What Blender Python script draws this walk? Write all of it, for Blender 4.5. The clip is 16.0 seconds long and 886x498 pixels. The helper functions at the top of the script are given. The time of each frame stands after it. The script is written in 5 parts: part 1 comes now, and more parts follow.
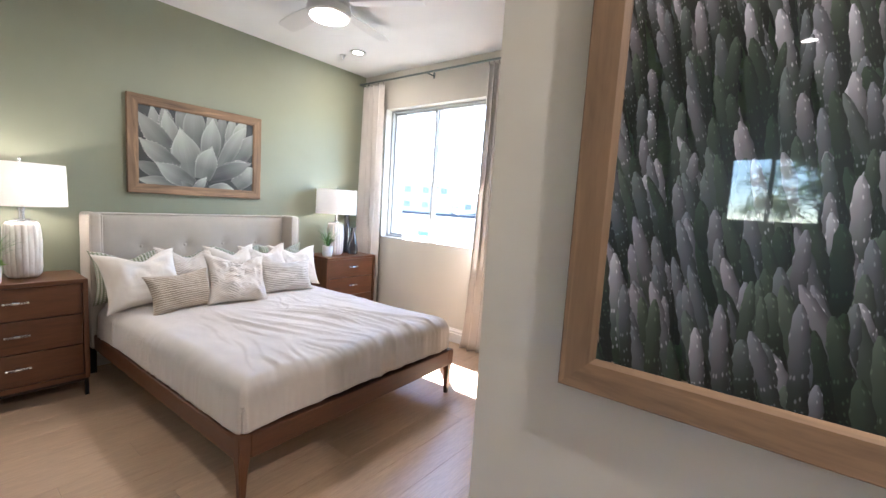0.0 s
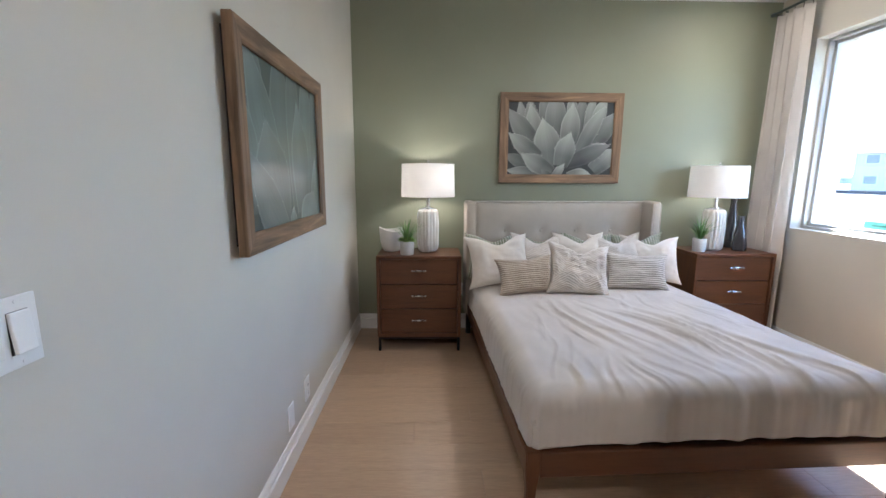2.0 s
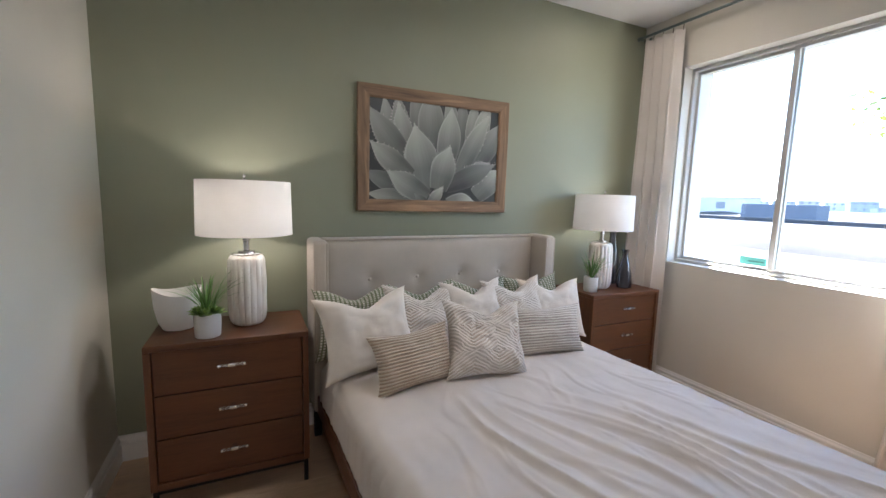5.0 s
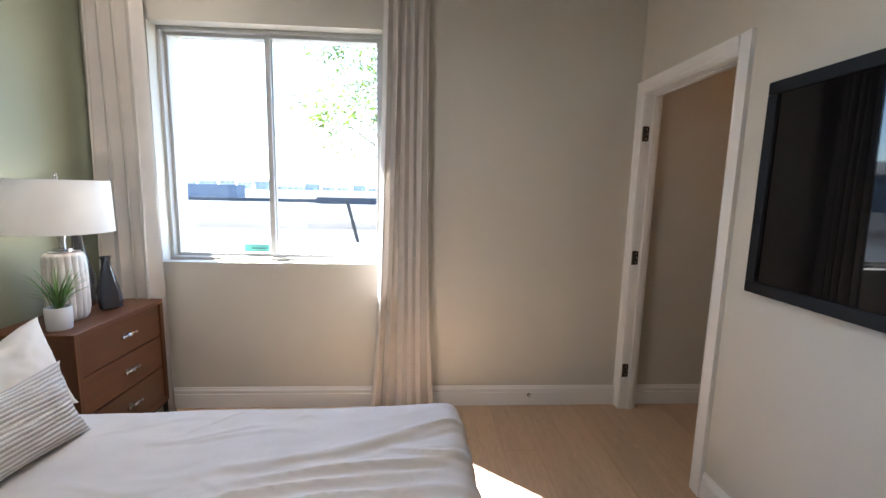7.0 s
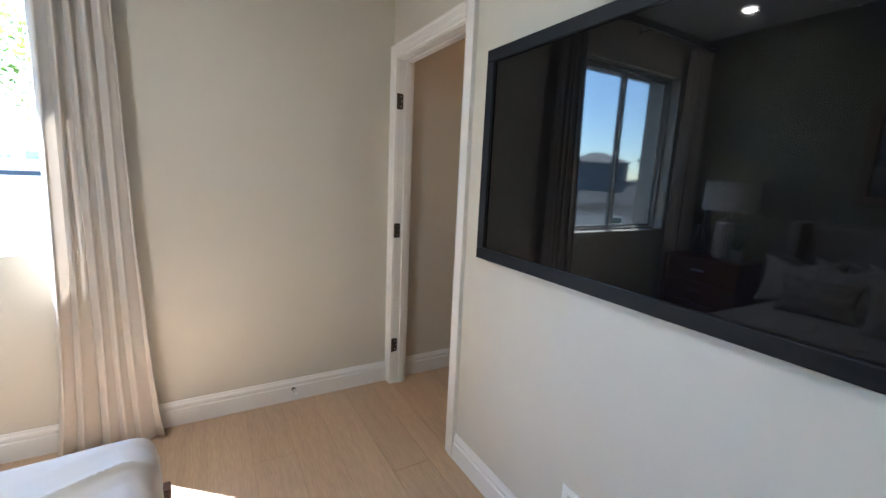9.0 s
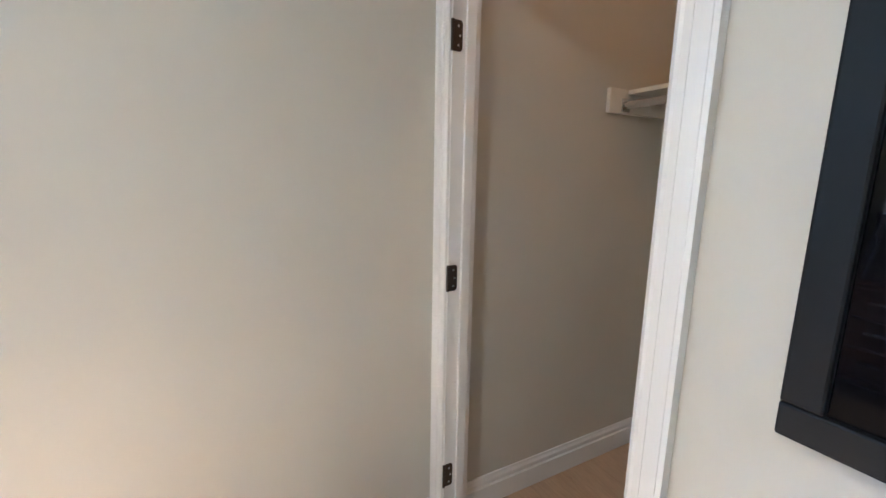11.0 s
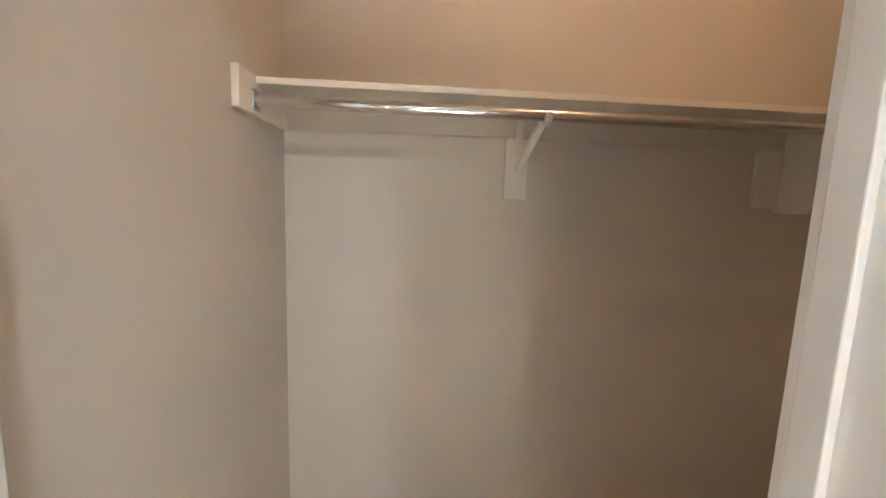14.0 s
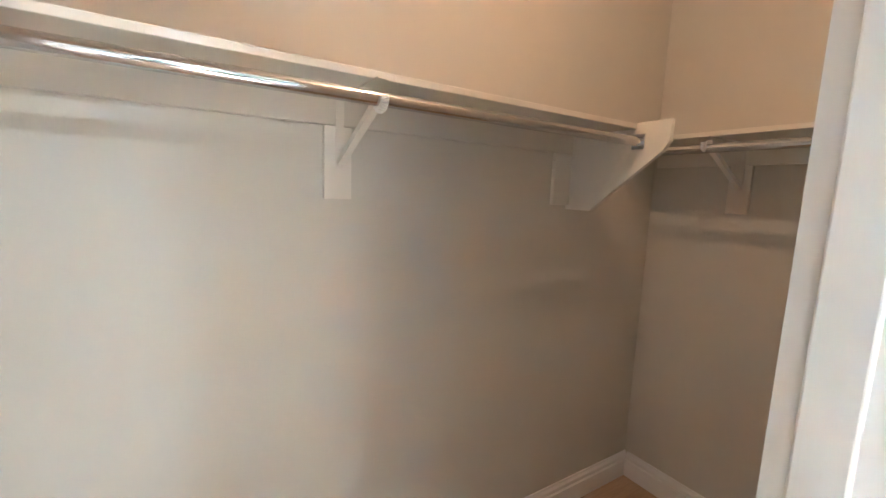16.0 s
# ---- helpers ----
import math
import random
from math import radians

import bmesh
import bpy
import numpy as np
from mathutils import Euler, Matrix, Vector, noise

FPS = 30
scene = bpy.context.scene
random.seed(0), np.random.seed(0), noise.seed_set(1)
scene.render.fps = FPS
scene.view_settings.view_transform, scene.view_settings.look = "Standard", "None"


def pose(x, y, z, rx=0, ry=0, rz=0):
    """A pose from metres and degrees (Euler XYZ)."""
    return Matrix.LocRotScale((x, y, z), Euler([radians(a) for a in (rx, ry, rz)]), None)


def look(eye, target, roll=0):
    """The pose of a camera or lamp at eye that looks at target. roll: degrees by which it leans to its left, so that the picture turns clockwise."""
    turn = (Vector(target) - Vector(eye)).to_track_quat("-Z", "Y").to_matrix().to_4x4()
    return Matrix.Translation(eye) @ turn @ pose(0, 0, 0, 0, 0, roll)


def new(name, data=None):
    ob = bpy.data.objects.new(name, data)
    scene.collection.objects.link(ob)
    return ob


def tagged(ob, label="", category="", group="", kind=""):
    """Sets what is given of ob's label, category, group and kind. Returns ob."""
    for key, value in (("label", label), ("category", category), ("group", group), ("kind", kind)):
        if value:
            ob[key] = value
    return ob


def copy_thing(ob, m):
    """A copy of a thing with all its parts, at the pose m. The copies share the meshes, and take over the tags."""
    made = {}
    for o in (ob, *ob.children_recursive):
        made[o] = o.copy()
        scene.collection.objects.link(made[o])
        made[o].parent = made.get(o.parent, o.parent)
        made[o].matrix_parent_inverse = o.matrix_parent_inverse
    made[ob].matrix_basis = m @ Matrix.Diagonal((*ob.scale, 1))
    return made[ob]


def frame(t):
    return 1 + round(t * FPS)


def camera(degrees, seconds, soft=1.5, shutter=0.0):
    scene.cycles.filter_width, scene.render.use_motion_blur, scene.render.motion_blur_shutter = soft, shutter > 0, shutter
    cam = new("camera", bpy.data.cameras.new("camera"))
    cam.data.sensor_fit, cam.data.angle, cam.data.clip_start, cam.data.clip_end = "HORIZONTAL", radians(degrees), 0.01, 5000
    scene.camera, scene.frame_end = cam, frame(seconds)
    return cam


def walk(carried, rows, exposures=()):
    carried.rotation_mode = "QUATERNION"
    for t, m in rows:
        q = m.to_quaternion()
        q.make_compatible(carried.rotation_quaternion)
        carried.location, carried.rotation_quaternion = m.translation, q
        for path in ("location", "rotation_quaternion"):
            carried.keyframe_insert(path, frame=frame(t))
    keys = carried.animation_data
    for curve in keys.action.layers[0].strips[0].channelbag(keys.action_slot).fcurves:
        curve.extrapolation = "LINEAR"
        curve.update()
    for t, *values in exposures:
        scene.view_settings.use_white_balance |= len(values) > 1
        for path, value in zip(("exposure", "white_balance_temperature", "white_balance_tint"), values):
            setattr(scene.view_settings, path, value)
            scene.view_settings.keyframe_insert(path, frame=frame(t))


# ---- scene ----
cam = camera(94.0, 16.0)
PATH = [
    (0, (0.218, -3.8, 1.338), (1.792, -2.583, 1.132), 3.6),
    (0.5, (0.347, -3.681, 1.34), (1.485, -2.054, 1.1), 3.3),
    (1, (0.511, -3.591, 1.348), (1.139, -1.714, 1.060), 2.4),
    (1.5, (0.628, -3.57, 1.33), (0.866, -1.611, 1.002), 1.3),
    (2, (0.66, -3.562, 1.327), (0.708, -1.591, 0.991), 0.3),
    (2.5, (0.672, -3.565, 1.337), (0.664, -1.59, 1.02), -0.1),
    (3, (0.637, -3.48, 1.342), (0.64, -1.503, 1.037), 0.0),
    (3.2, (0.606, -3.403, 1.337), (0.632, -1.426, 1.038), 0.2),
    (5.3, (0.679, -2.339, 1.39), (1.76, -0.672, 1.162), 1.5),
    (5.5, (0.713, -2.268, 1.389), (1.971, -0.731, 1.154), 1.5),
    (6, (0.842, -2.091, 1.391), (2.497, -0.994, 1.15), 1.3),
    (6.4, (0.893, -1.988, 1.391), (2.783, -1.382, 1.148), 1.2),
    (6.5, (0.893, -1.97, 1.392), (2.817, -1.486, 1.144), 1.2),
    (7, (0.886, -1.927, 1.423), (2.863, -2.049, 1.147), 1.3),
    (7.5, (0.826, -1.925, 1.412), (2.67, -2.645, 1.125), 2.2),
    (8, (0.822, -2.004, 1.414), (2.486, -3.064, 1.085), 2.6),
    (8.2, (0.837, -2.056, 1.407), (2.48, -3.143, 1.063), 2.9),
    (10.5, (1.905, -2.601, 1.37), (3.738, -3.316, 1.008), 1.7),
    (11, (2.231, -2.63, 1.379), (3.958, -3.573, 1.022), 1.0),
    (11.5, (2.493, -2.685, 1.389), (4.011, -3.928, 1.004), 0.9),
    (12, (2.766, -2.767, 1.401), (3.983, -4.306, 1.014), 1.0),
    (12.5, (2.965, -2.743, 1.416), (3.821, -4.514, 1.056), 1.1),
    (13, (3.053, -2.761, 1.445), (3.548, -4.67, 1.115), 1.6),
    (13.5, (3.056, -2.915, 1.453), (3.206, -4.888, 1.157), 2.0),
    (14, (3.064, -3.036, 1.459), (2.909, -5.011, 1.188), 2.0),
    (14.5, (3.112, -3.186, 1.457), (2.688, -5.121, 1.189), 2.0),
    (15, (3.132, -3.294, 1.441), (2.454, -5.153, 1.15), 2.3),
    (15.5, (3.113, -3.297, 1.443), (2.218, -5.064, 1.162), 2.2),
    (16, (3.09, -3.277, 1.474), (2.032, -4.952, 1.204), 2.3),
]
EXPOSURES = [(0, 4.66, 5750, 15), (0.5, 4.52, 5700, 15), (1, 4.1, 5650, 13), (1.5, 4.15, 5600, 13), (3.2, 4.12, 5650, 14), (5.5, 3.72, 5850, 15), (6.5, 3.75, 5850, 15), (7, 3.87, 5900, 13), (7.5, 3.98, 5900, 12), (8, 4.4, 5600, 9), (10.5, 4.5, 5400, 7), (11, 4.85, 5300, 8), (12, 5.1, 5250, 9), (13, 5.22, 5250, 10), (13.5, 5.42, 5300, 9), (14.2, 6.0, 5350, 7), (15, 6.5, 4900, 4), (16, 6.45, 4850, 4)]
walk(cam, [(t, look(e, g, r)) for t, e, g, r in PATH], EXPOSURES)

# ---- world, sun, large lights ----
SUN_TRAVEL = Vector((-0.39, -0.426, -0.767)).normalized()
world = bpy.data.worlds.new("sky")
scene.world = world
world.use_nodes = True
wn = world.node_tree
sky = wn.nodes.new("ShaderNodeTexSky")
sky.sky_type = "NISHITA"
sky.sun_disc = False
sky.sun_elevation = radians(53.0)
sky.sun_rotation = radians(42.5)
sky.dust_density = 0.3
sky.ozone_density = 2.0
sky.altitude = 700
wn.links.new(sky.outputs[0], wn.nodes["Background"].inputs[0])
wn.nodes["Background"].inputs[1].default_value = 0.15

sun = new("sun", bpy.data.lights.new("sun", "SUN"))
sun.data.energy = 4.6
sun.data.angle = radians(0.53)
sun.data.color = (1.0, 0.97, 0.92)
sun.matrix_world = look((20, 20, 40), Vector((20, 20, 40)) + SUN_TRAVEL)


def lamp_point(name, x, y, z, watts, colour, radius):
    ob = new(name, bpy.data.lights.new(name, "POINT"))
    ob.data.energy, ob.data.color, ob.data.shadow_soft_size = watts, colour, radius
    ob.location = (x, y, z)
    return ob


def lamp_area(name, m, w, h, watts, colour):
    ob = new(name, bpy.data.lights.new(name, "AREA"))
    ob.data.shape, ob.data.size, ob.data.size_y = "RECTANGLE", w, h
    ob.data.energy, ob.data.color = watts, colour
    ob.matrix_world = m
    return ob


WARM = (1.0, 0.87, 0.72)
lamp_point("lamp_bulb_west", 0.62, -0.285, 1.31, 0.45, WARM, 0.035)
lamp_point("lamp_bulb_east", 2.985, -0.20, 1.31, 0.18, WARM, 0.035)
lamp_point("closet_bulb", 2.34, -3.69, 2.66, 0.19, (1.0, 0.55, 0.28), 0.018)
lamp_area("fan_light_glow", look((2.0, -1.33, 2.53), (2.0, -1.33, 0)), 0.24, 0.24, 0.55, (1.0, 0.92, 0.82))
lamp_area("can_glow", look((2.905, -0.55, 2.725), (2.905, -0.55, 0)), 0.07, 0.07, 0.25, (1.0, 0.85, 0.68))
lamp_area("hall_can_glow", look((0.55, -4.5, 2.725), (0.55, -4.5, 0)), 0.1, 0.1, 1.25, (1.0, 0.9, 0.78))


# ---- materials ----
def material(name, colour, rough=0.5, metal=0.0):
    m = bpy.data.materials.new(name)
    m.use_nodes = True
    b = m.node_tree.nodes["Principled BSDF"]
    b.inputs["Base Color"].default_value = (*colour, 1)
    b.inputs["Roughness"].default_value = rough
    b.inputs["Metallic"].default_value = metal
    return m, m.node_tree, b


def coords(nt, scale=(1, 1, 1), kind="Object", rot=(0, 0, 0)):
    tc = nt.nodes.new("ShaderNodeTexCoord")
    mp = nt.nodes.new("ShaderNodeMapping")
    mp.inputs["Scale"].default_value = scale
    mp.inputs["Rotation"].default_value = rot
    nt.links.new(tc.outputs[kind], mp.inputs[0])
    return mp.outputs[0]


def noise_tex(nt, vec, scale, detail=4.0, rough=0.55, dist=0.0):
    n = nt.nodes.new("ShaderNodeTexNoise")
    n.inputs["Scale"].default_value = scale
    n.inputs["Detail"].default_value = detail
    n.inputs["Roughness"].default_value = rough
    n.inputs["Distortion"].default_value = dist
    nt.links.new(vec, n.inputs["Vector"])
    return n.outputs["Fac"]


def ramp(nt, fac, stops):
    r = nt.nodes.new("ShaderNodeValToRGB")
    e = r.color_ramp.elements
    while len(e) < len(stops):
        e.new(0.5)
    for k, (p, c) in enumerate(stops):
        e[k].position = p
        e[k].color = (*c, 1)
    nt.links.new(fac, r.inputs[0])
    return r.outputs[0]


def mixed(nt, fac, a, b, mode="MIX"):
    n = nt.nodes.new("ShaderNodeMix")
    n.data_type = "RGBA"
    n.blend_type = mode
    for k, v in ((0, fac), (6, a), (7, b)):
        if isinstance(v, (int, float)):
            n.inputs[k].default_value = v
        elif isinstance(v, tuple):
            n.inputs[k].default_value = (*v, 1)
        else:
            nt.links.new(v, n.inputs[k])
    return n.outputs[2]


def math_node(nt, op, a, b=0.0):
    n = nt.nodes.new("ShaderNodeMath")
    n.operation = op
    for k, v in ((0, a), (1, b)):
        if isinstance(v, (int, float)):
            n.inputs[k].default_value = v
        else:
            nt.links.new(v, n.inputs[k])
    return n.outputs[0]


def bump(nt, b, height, strength, distance):
    n = nt.nodes.new("ShaderNodeBump")
    n.inputs["Strength"].default_value = strength
    n.inputs["Distance"].default_value = distance
    nt.links.new(height, n.inputs["Height"])
    nt.links.new(n.outputs[0], b.inputs["Normal"])


def dark(c, k):
    return tuple(v * k for v in c)


def paint(name, colour, rough=0.55, texture=0.12, spread=0.05):
    m, nt, b = material(name, colour, rough)
    v = coords(nt)
    big = noise_tex(nt, v, 1.3, 3)
    nt.links.new(ramp(nt, big, [(0.3, dark(colour, 1 - spread)), (0.7, dark(colour, 1 + spread * 0.6))]), b.inputs["Base Color"])
    fine = noise_tex(nt, v, 140, 3)
    mid = noise_tex(nt, v, 35, 2)
    bump(nt, b, math_node(nt, "ADD", fine, mid), texture, 0.002)
    rr = noise_tex(nt, v, 6, 2)
    nt.links.new(math_node(nt, "ADD", math_node(nt, "MULTIPLY", rr, 0.12), rough - 0.06), b.inputs["Roughness"])
    return m


def wood(name, colour, axis="x", rough=0.4, contrast=0.45, coat=0.0, scale=1.0, vary=0.24, patchy=0.0):
    m, nt, b = material(name, colour, rough)
    s = {"x": (1.2, 14, 14), "y": (14, 1.2, 14), "z": (14, 14, 1.2)}[axis]
    info = nt.nodes.new("ShaderNodeObjectInfo")
    tc = nt.nodes.new("ShaderNodeTexCoord")
    add = nt.nodes.new("ShaderNodeVectorMath")
    add.operation = "ADD"
    sc = nt.nodes.new("ShaderNodeVectorMath")
    sc.operation = "SCALE"
    sc.inputs[0].default_value = (7.3, 3.1, 5.7)
    nt.links.new(info.outputs["Random"], sc.inputs["Scale"])
    nt.links.new(tc.outputs["Object"], add.inputs[0])
    nt.links.new(sc.outputs[0], add.inputs[1])
    mp = nt.nodes.new("ShaderNodeMapping")
    mp.inputs["Scale"].default_value = tuple(k * scale for k in s)
    nt.links.new(add.outputs[0], mp.inputs[0])
    grain = noise_tex(nt, mp.outputs[0], 2.2, 6, 0.62, 0.6)
    fine = noise_tex(nt, mp.outputs[0], 14, 3, 0.6)
    c = ramp(nt, grain, [(0.28, dark(colour, 1 - contrast)), (0.52, colour), (0.75, dark(colour, 1 + contrast * 0.45))])
    c = mixed(nt, 0.35, c, ramp(nt, fine, [(0.35, dark(colour, 0.7)), (0.65, dark(colour, 1.15))]))
    if patchy:
        worn = noise_tex(nt, mp.outputs[0], 0.55, 4, 0.6, 1.2)
        c = mixed(nt, patchy, c, ramp(nt, worn, [(0.36, dark(colour, 0.35)), (0.47, colour), (0.55, dark(colour, 1.2)), (0.64, dark(colour, 2.0))]))
    tone = math_node(nt, "ADD", math_node(nt, "MULTIPLY", info.outputs["Random"], vary), 1.0 - vary / 2)
    cc = nt.nodes.new("ShaderNodeCombineColor")
    for k in range(3):
        nt.links.new(tone, cc.inputs[k])
    nt.links.new(mixed(nt, 1.0, c, cc.outputs[0], "MULTIPLY"), b.inputs["Base Color"])
    nt.links.new(math_node(nt, "ADD", math_node(nt, "MULTIPLY", grain, 0.25), rough - 0.12), b.inputs["Roughness"])
    bump(nt, b, fine, 0.12, 0.001)
    b.inputs["Coat Weight"].default_value = coat
    b.inputs["Coat Roughness"].default_value = 0.25
    return m


def cloth(name, colour, weave=900, rough=0.85, strength=0.25, sheen=0.25, translucent=0.0):
    m, nt, b = material(name, colour, rough)
    v = coords(nt)
    big = noise_tex(nt, v, 5, 3)
    nt.links.new(ramp(nt, big, [(0.3, dark(colour, 0.93)), (0.7, dark(colour, 1.04))]), b.inputs["Base Color"])
    fine = noise_tex(nt, v, weave, 2)
    wrinkle = noise_tex(nt, v, 22, 4, 0.6, 0.8)
    bump(nt, b, math_node(nt, "ADD", fine, math_node(nt, "MULTIPLY", wrinkle, 1.5)), strength, 0.003)
    b.inputs["Sheen Weight"].default_value = sheen
    if translucent:
        out = nt.nodes["Material Output"]
        t = nt.nodes.new("ShaderNodeBsdfTranslucent")
        t.inputs[0].default_value = (*colour, 1)
        mx = nt.nodes.new("ShaderNodeMixShader")
        mx.inputs[0].default_value = translucent
        nt.links.new(b.outputs[0], mx.inputs[1])
        nt.links.new(t.outputs[0], mx.inputs[2])
        nt.links.new(mx.outputs[0], out.inputs[0])
    return m


def emitter(name, colour, strength):
    m, nt, b = material(name, colour, 0.5)
    b.inputs["Emission Color"].default_value = (*colour, 1)
    b.inputs["Emission Strength"].default_value = strength
    return m


M_WALL = paint("greige_wall_paint", (0.60, 0.566, 0.492))
M_GREEN = paint("sage_wall_paint", (0.265, 0.278, 0.198))
M_CEIL = paint("ceiling_paint", (0.70, 0.69, 0.67), 0.8, 0.35)
M_TRIM = paint("trim_paint", (0.80, 0.785, 0.76), 0.35, 0.03, 0.02)
M_PLANK = wood("oak_plank", (0.53, 0.370, 0.243), "x", 0.38, 0.15, 0.1, 0.8, 0.13)
M_SUBFLOOR = paint("joint_shadow_board", (0.40, 0.275, 0.18), 0.7)
M_WALNUT = wood("walnut", (0.118, 0.043, 0.0155), "x", 0.42, 0.42, 0.06)
M_WALNUT_Z = wood("walnut_upright", (0.118, 0.043, 0.0155), "z", 0.42, 0.42, 0.06)
M_WALNUT_Y = wood("walnut_lengthwise", (0.118, 0.043, 0.0155), "y", 0.42, 0.42, 0.06)
M_FRAME_X = wood("rustic_frame_x", (0.200, 0.122, 0.066), "x", 0.6, 0.85, 0.0, 1.9, 0.24, 0.6)
M_FRAME_Z = wood("rustic_frame_z", (0.200, 0.122, 0.066), "z", 0.6, 0.85, 0.0, 1.9, 0.24, 0.6)
M_BLACK = material("black_metal", (0.012, 0.012, 0.013), 0.4, 0.6)[0]
M_BRONZE = material("bronze_metal", (0.07, 0.055, 0.045), 0.42, 0.8)[0]
M_CHROME = material("chrome", (0.66, 0.66, 0.67), 0.10, 1.0)[0]
M_ROD = material("grey_rod_metal", (0.16, 0.19, 0.185), 0.38, 0.8)[0]
M_NICKEL = material("brushed_nickel", (0.62, 0.61, 0.59), 0.28, 1.0)[0]
M_VINYL = paint("window_vinyl", (0.46, 0.46, 0.44), 0.4, 0.02, 0.02)
M_PLATE = material("switch_plastic", (0.82, 0.82, 0.80), 0.3)[0]
# near-black colour for the shade inside outlet slots and rocker gaps
M_SLOT_SHADE = material("slot_shade", (0.03, 0.03, 0.03), 0.6)[0]
M_LINEN = cloth("headboard_linen", (0.46, 0.405, 0.335), 700, 0.9, 0.35)
M_DUVET = cloth("duvet_cotton", (0.62, 0.56, 0.50), 900, 0.85, 0.4)
M_WHITE_CLOTH = cloth("ivory_cotton", (0.71, 0.65, 0.57), 900)
M_CURTAIN = cloth("curtain_cloth", (0.66, 0.615, 0.56), 700, 0.85, 0.2, 0.2, 0.22)
M_SHADE = cloth("lamp_shade_cloth", (0.85, 0.84, 0.82), 1200, 0.8, 0.1, 0.1, 0.35)
M_SHELF = paint("closet_shelf_paint", (0.72, 0.68, 0.60), 0.4, 0.03, 0.02)
M_TV_FRAME = material("tv_frame_blackened", (0.006, 0.007, 0.009), 0.5)[0]
M_SCREEN = material("tv_screen_glass", (0.004, 0.004, 0.005), 0.03)[0]
M_SCREEN.node_tree.nodes["Principled BSDF"].inputs["Specular IOR Level"].default_value = 0.30
M_TV_FRAME.node_tree.nodes["Principled BSDF"].inputs["Specular IOR Level"].default_value = 0.22
M_VASE = material("smoked_vase_glass", (0.03, 0.03, 0.035), 0.08)[0]
M_VASE.node_tree.nodes["Principled BSDF"].inputs["Coat Weight"].default_value = 1.0
M_POT = paint("planter_concrete", (0.62, 0.62, 0.60), 0.6, 0.25, 0.06)
M_BOWL = paint("white_stoneware", (0.74, 0.73, 0.70), 0.45, 0.2, 0.05)
M_SOIL = paint("potting_soil", (0.05, 0.035, 0.025), 0.95, 0.8)
M_FAN = paint("fan_white", (0.62, 0.61, 0.59), 0.4, 0.02, 0.02)
M_GLOW = emitter("light_diffuser", (1.0, 0.95, 0.88), 2.5)
M_CAN = emitter("can_diffuser", (1.0, 0.90, 0.76), 3.0)
M_CLOSET_GLOW = emitter("closet_light_diffuser", (1.0, 0.6, 0.32), 0.12)
M_STICKER = material("teal_sticker", (0.12, 0.42, 0.38), 0.5)[0]
M_STICKER_INK = material("sticker_ink", (0.03, 0.12, 0.11), 0.5)[0]


def glazed_ceramic():
    m, nt, b = material("lamp_ceramic", (0.72, 0.67, 0.61), 0.4)
    v = coords(nt)
    spots = noise_tex(nt, v, 60, 3)
    wash = noise_tex(nt, coords(nt, (20, 20, 3)), 1.5, 4)
    c = ramp(nt, wash, [(0.35, (0.56, 0.49, 0.43)), (0.6, (0.78, 0.75, 0.70))])
    nt.links.new(mixed(nt, ramp(nt, spots, [(0.62, (0, 0, 0)), (0.75, (0.5, 0.5, 0.5))]), c, (0.42, 0.33, 0.27)), b.inputs["Base Color"])
    bump(nt, b, spots, 0.15, 0.002)
    return m


def clear_pane():
    m = bpy.data.materials.new("window_glass")
    m.use_nodes = True
    nt = m.node_tree
    nt.nodes.remove(nt.nodes["Principled BSDF"])
    t = nt.nodes.new("ShaderNodeBsdfTransparent")
    t.inputs[0].default_value = (0.94, 0.96, 0.95, 1)
    g = nt.nodes.new("ShaderNodeBsdfGlossy")
    g.inputs["Roughness"].default_value = 0.01
    f = nt.nodes.new("ShaderNodeLayerWeight")
    mx = nt.nodes.new("ShaderNodeMixShader")
    gl = math_node(nt, "ADD", math_node(nt, "MULTIPLY", math_node(nt, "POWER", f.outputs["Facing"], 4.0), 0.5), 0.04)
    nt.links.new(gl, mx.inputs[0])
    nt.links.new(t.outputs[0], mx.inputs[1])
    nt.links.new(g.outputs[0], mx.inputs[2])
    nt.links.new(mx.outputs[0], nt.nodes["Material Output"].inputs[0])
    return m


def acrylic():
    m, nt, b = material("clear_acrylic", (0.9, 0.9, 0.9), 0.05)
    b.inputs["Transmission Weight"].default_value = 0.85
    b.inputs["IOR"].default_value = 1.49
    return m


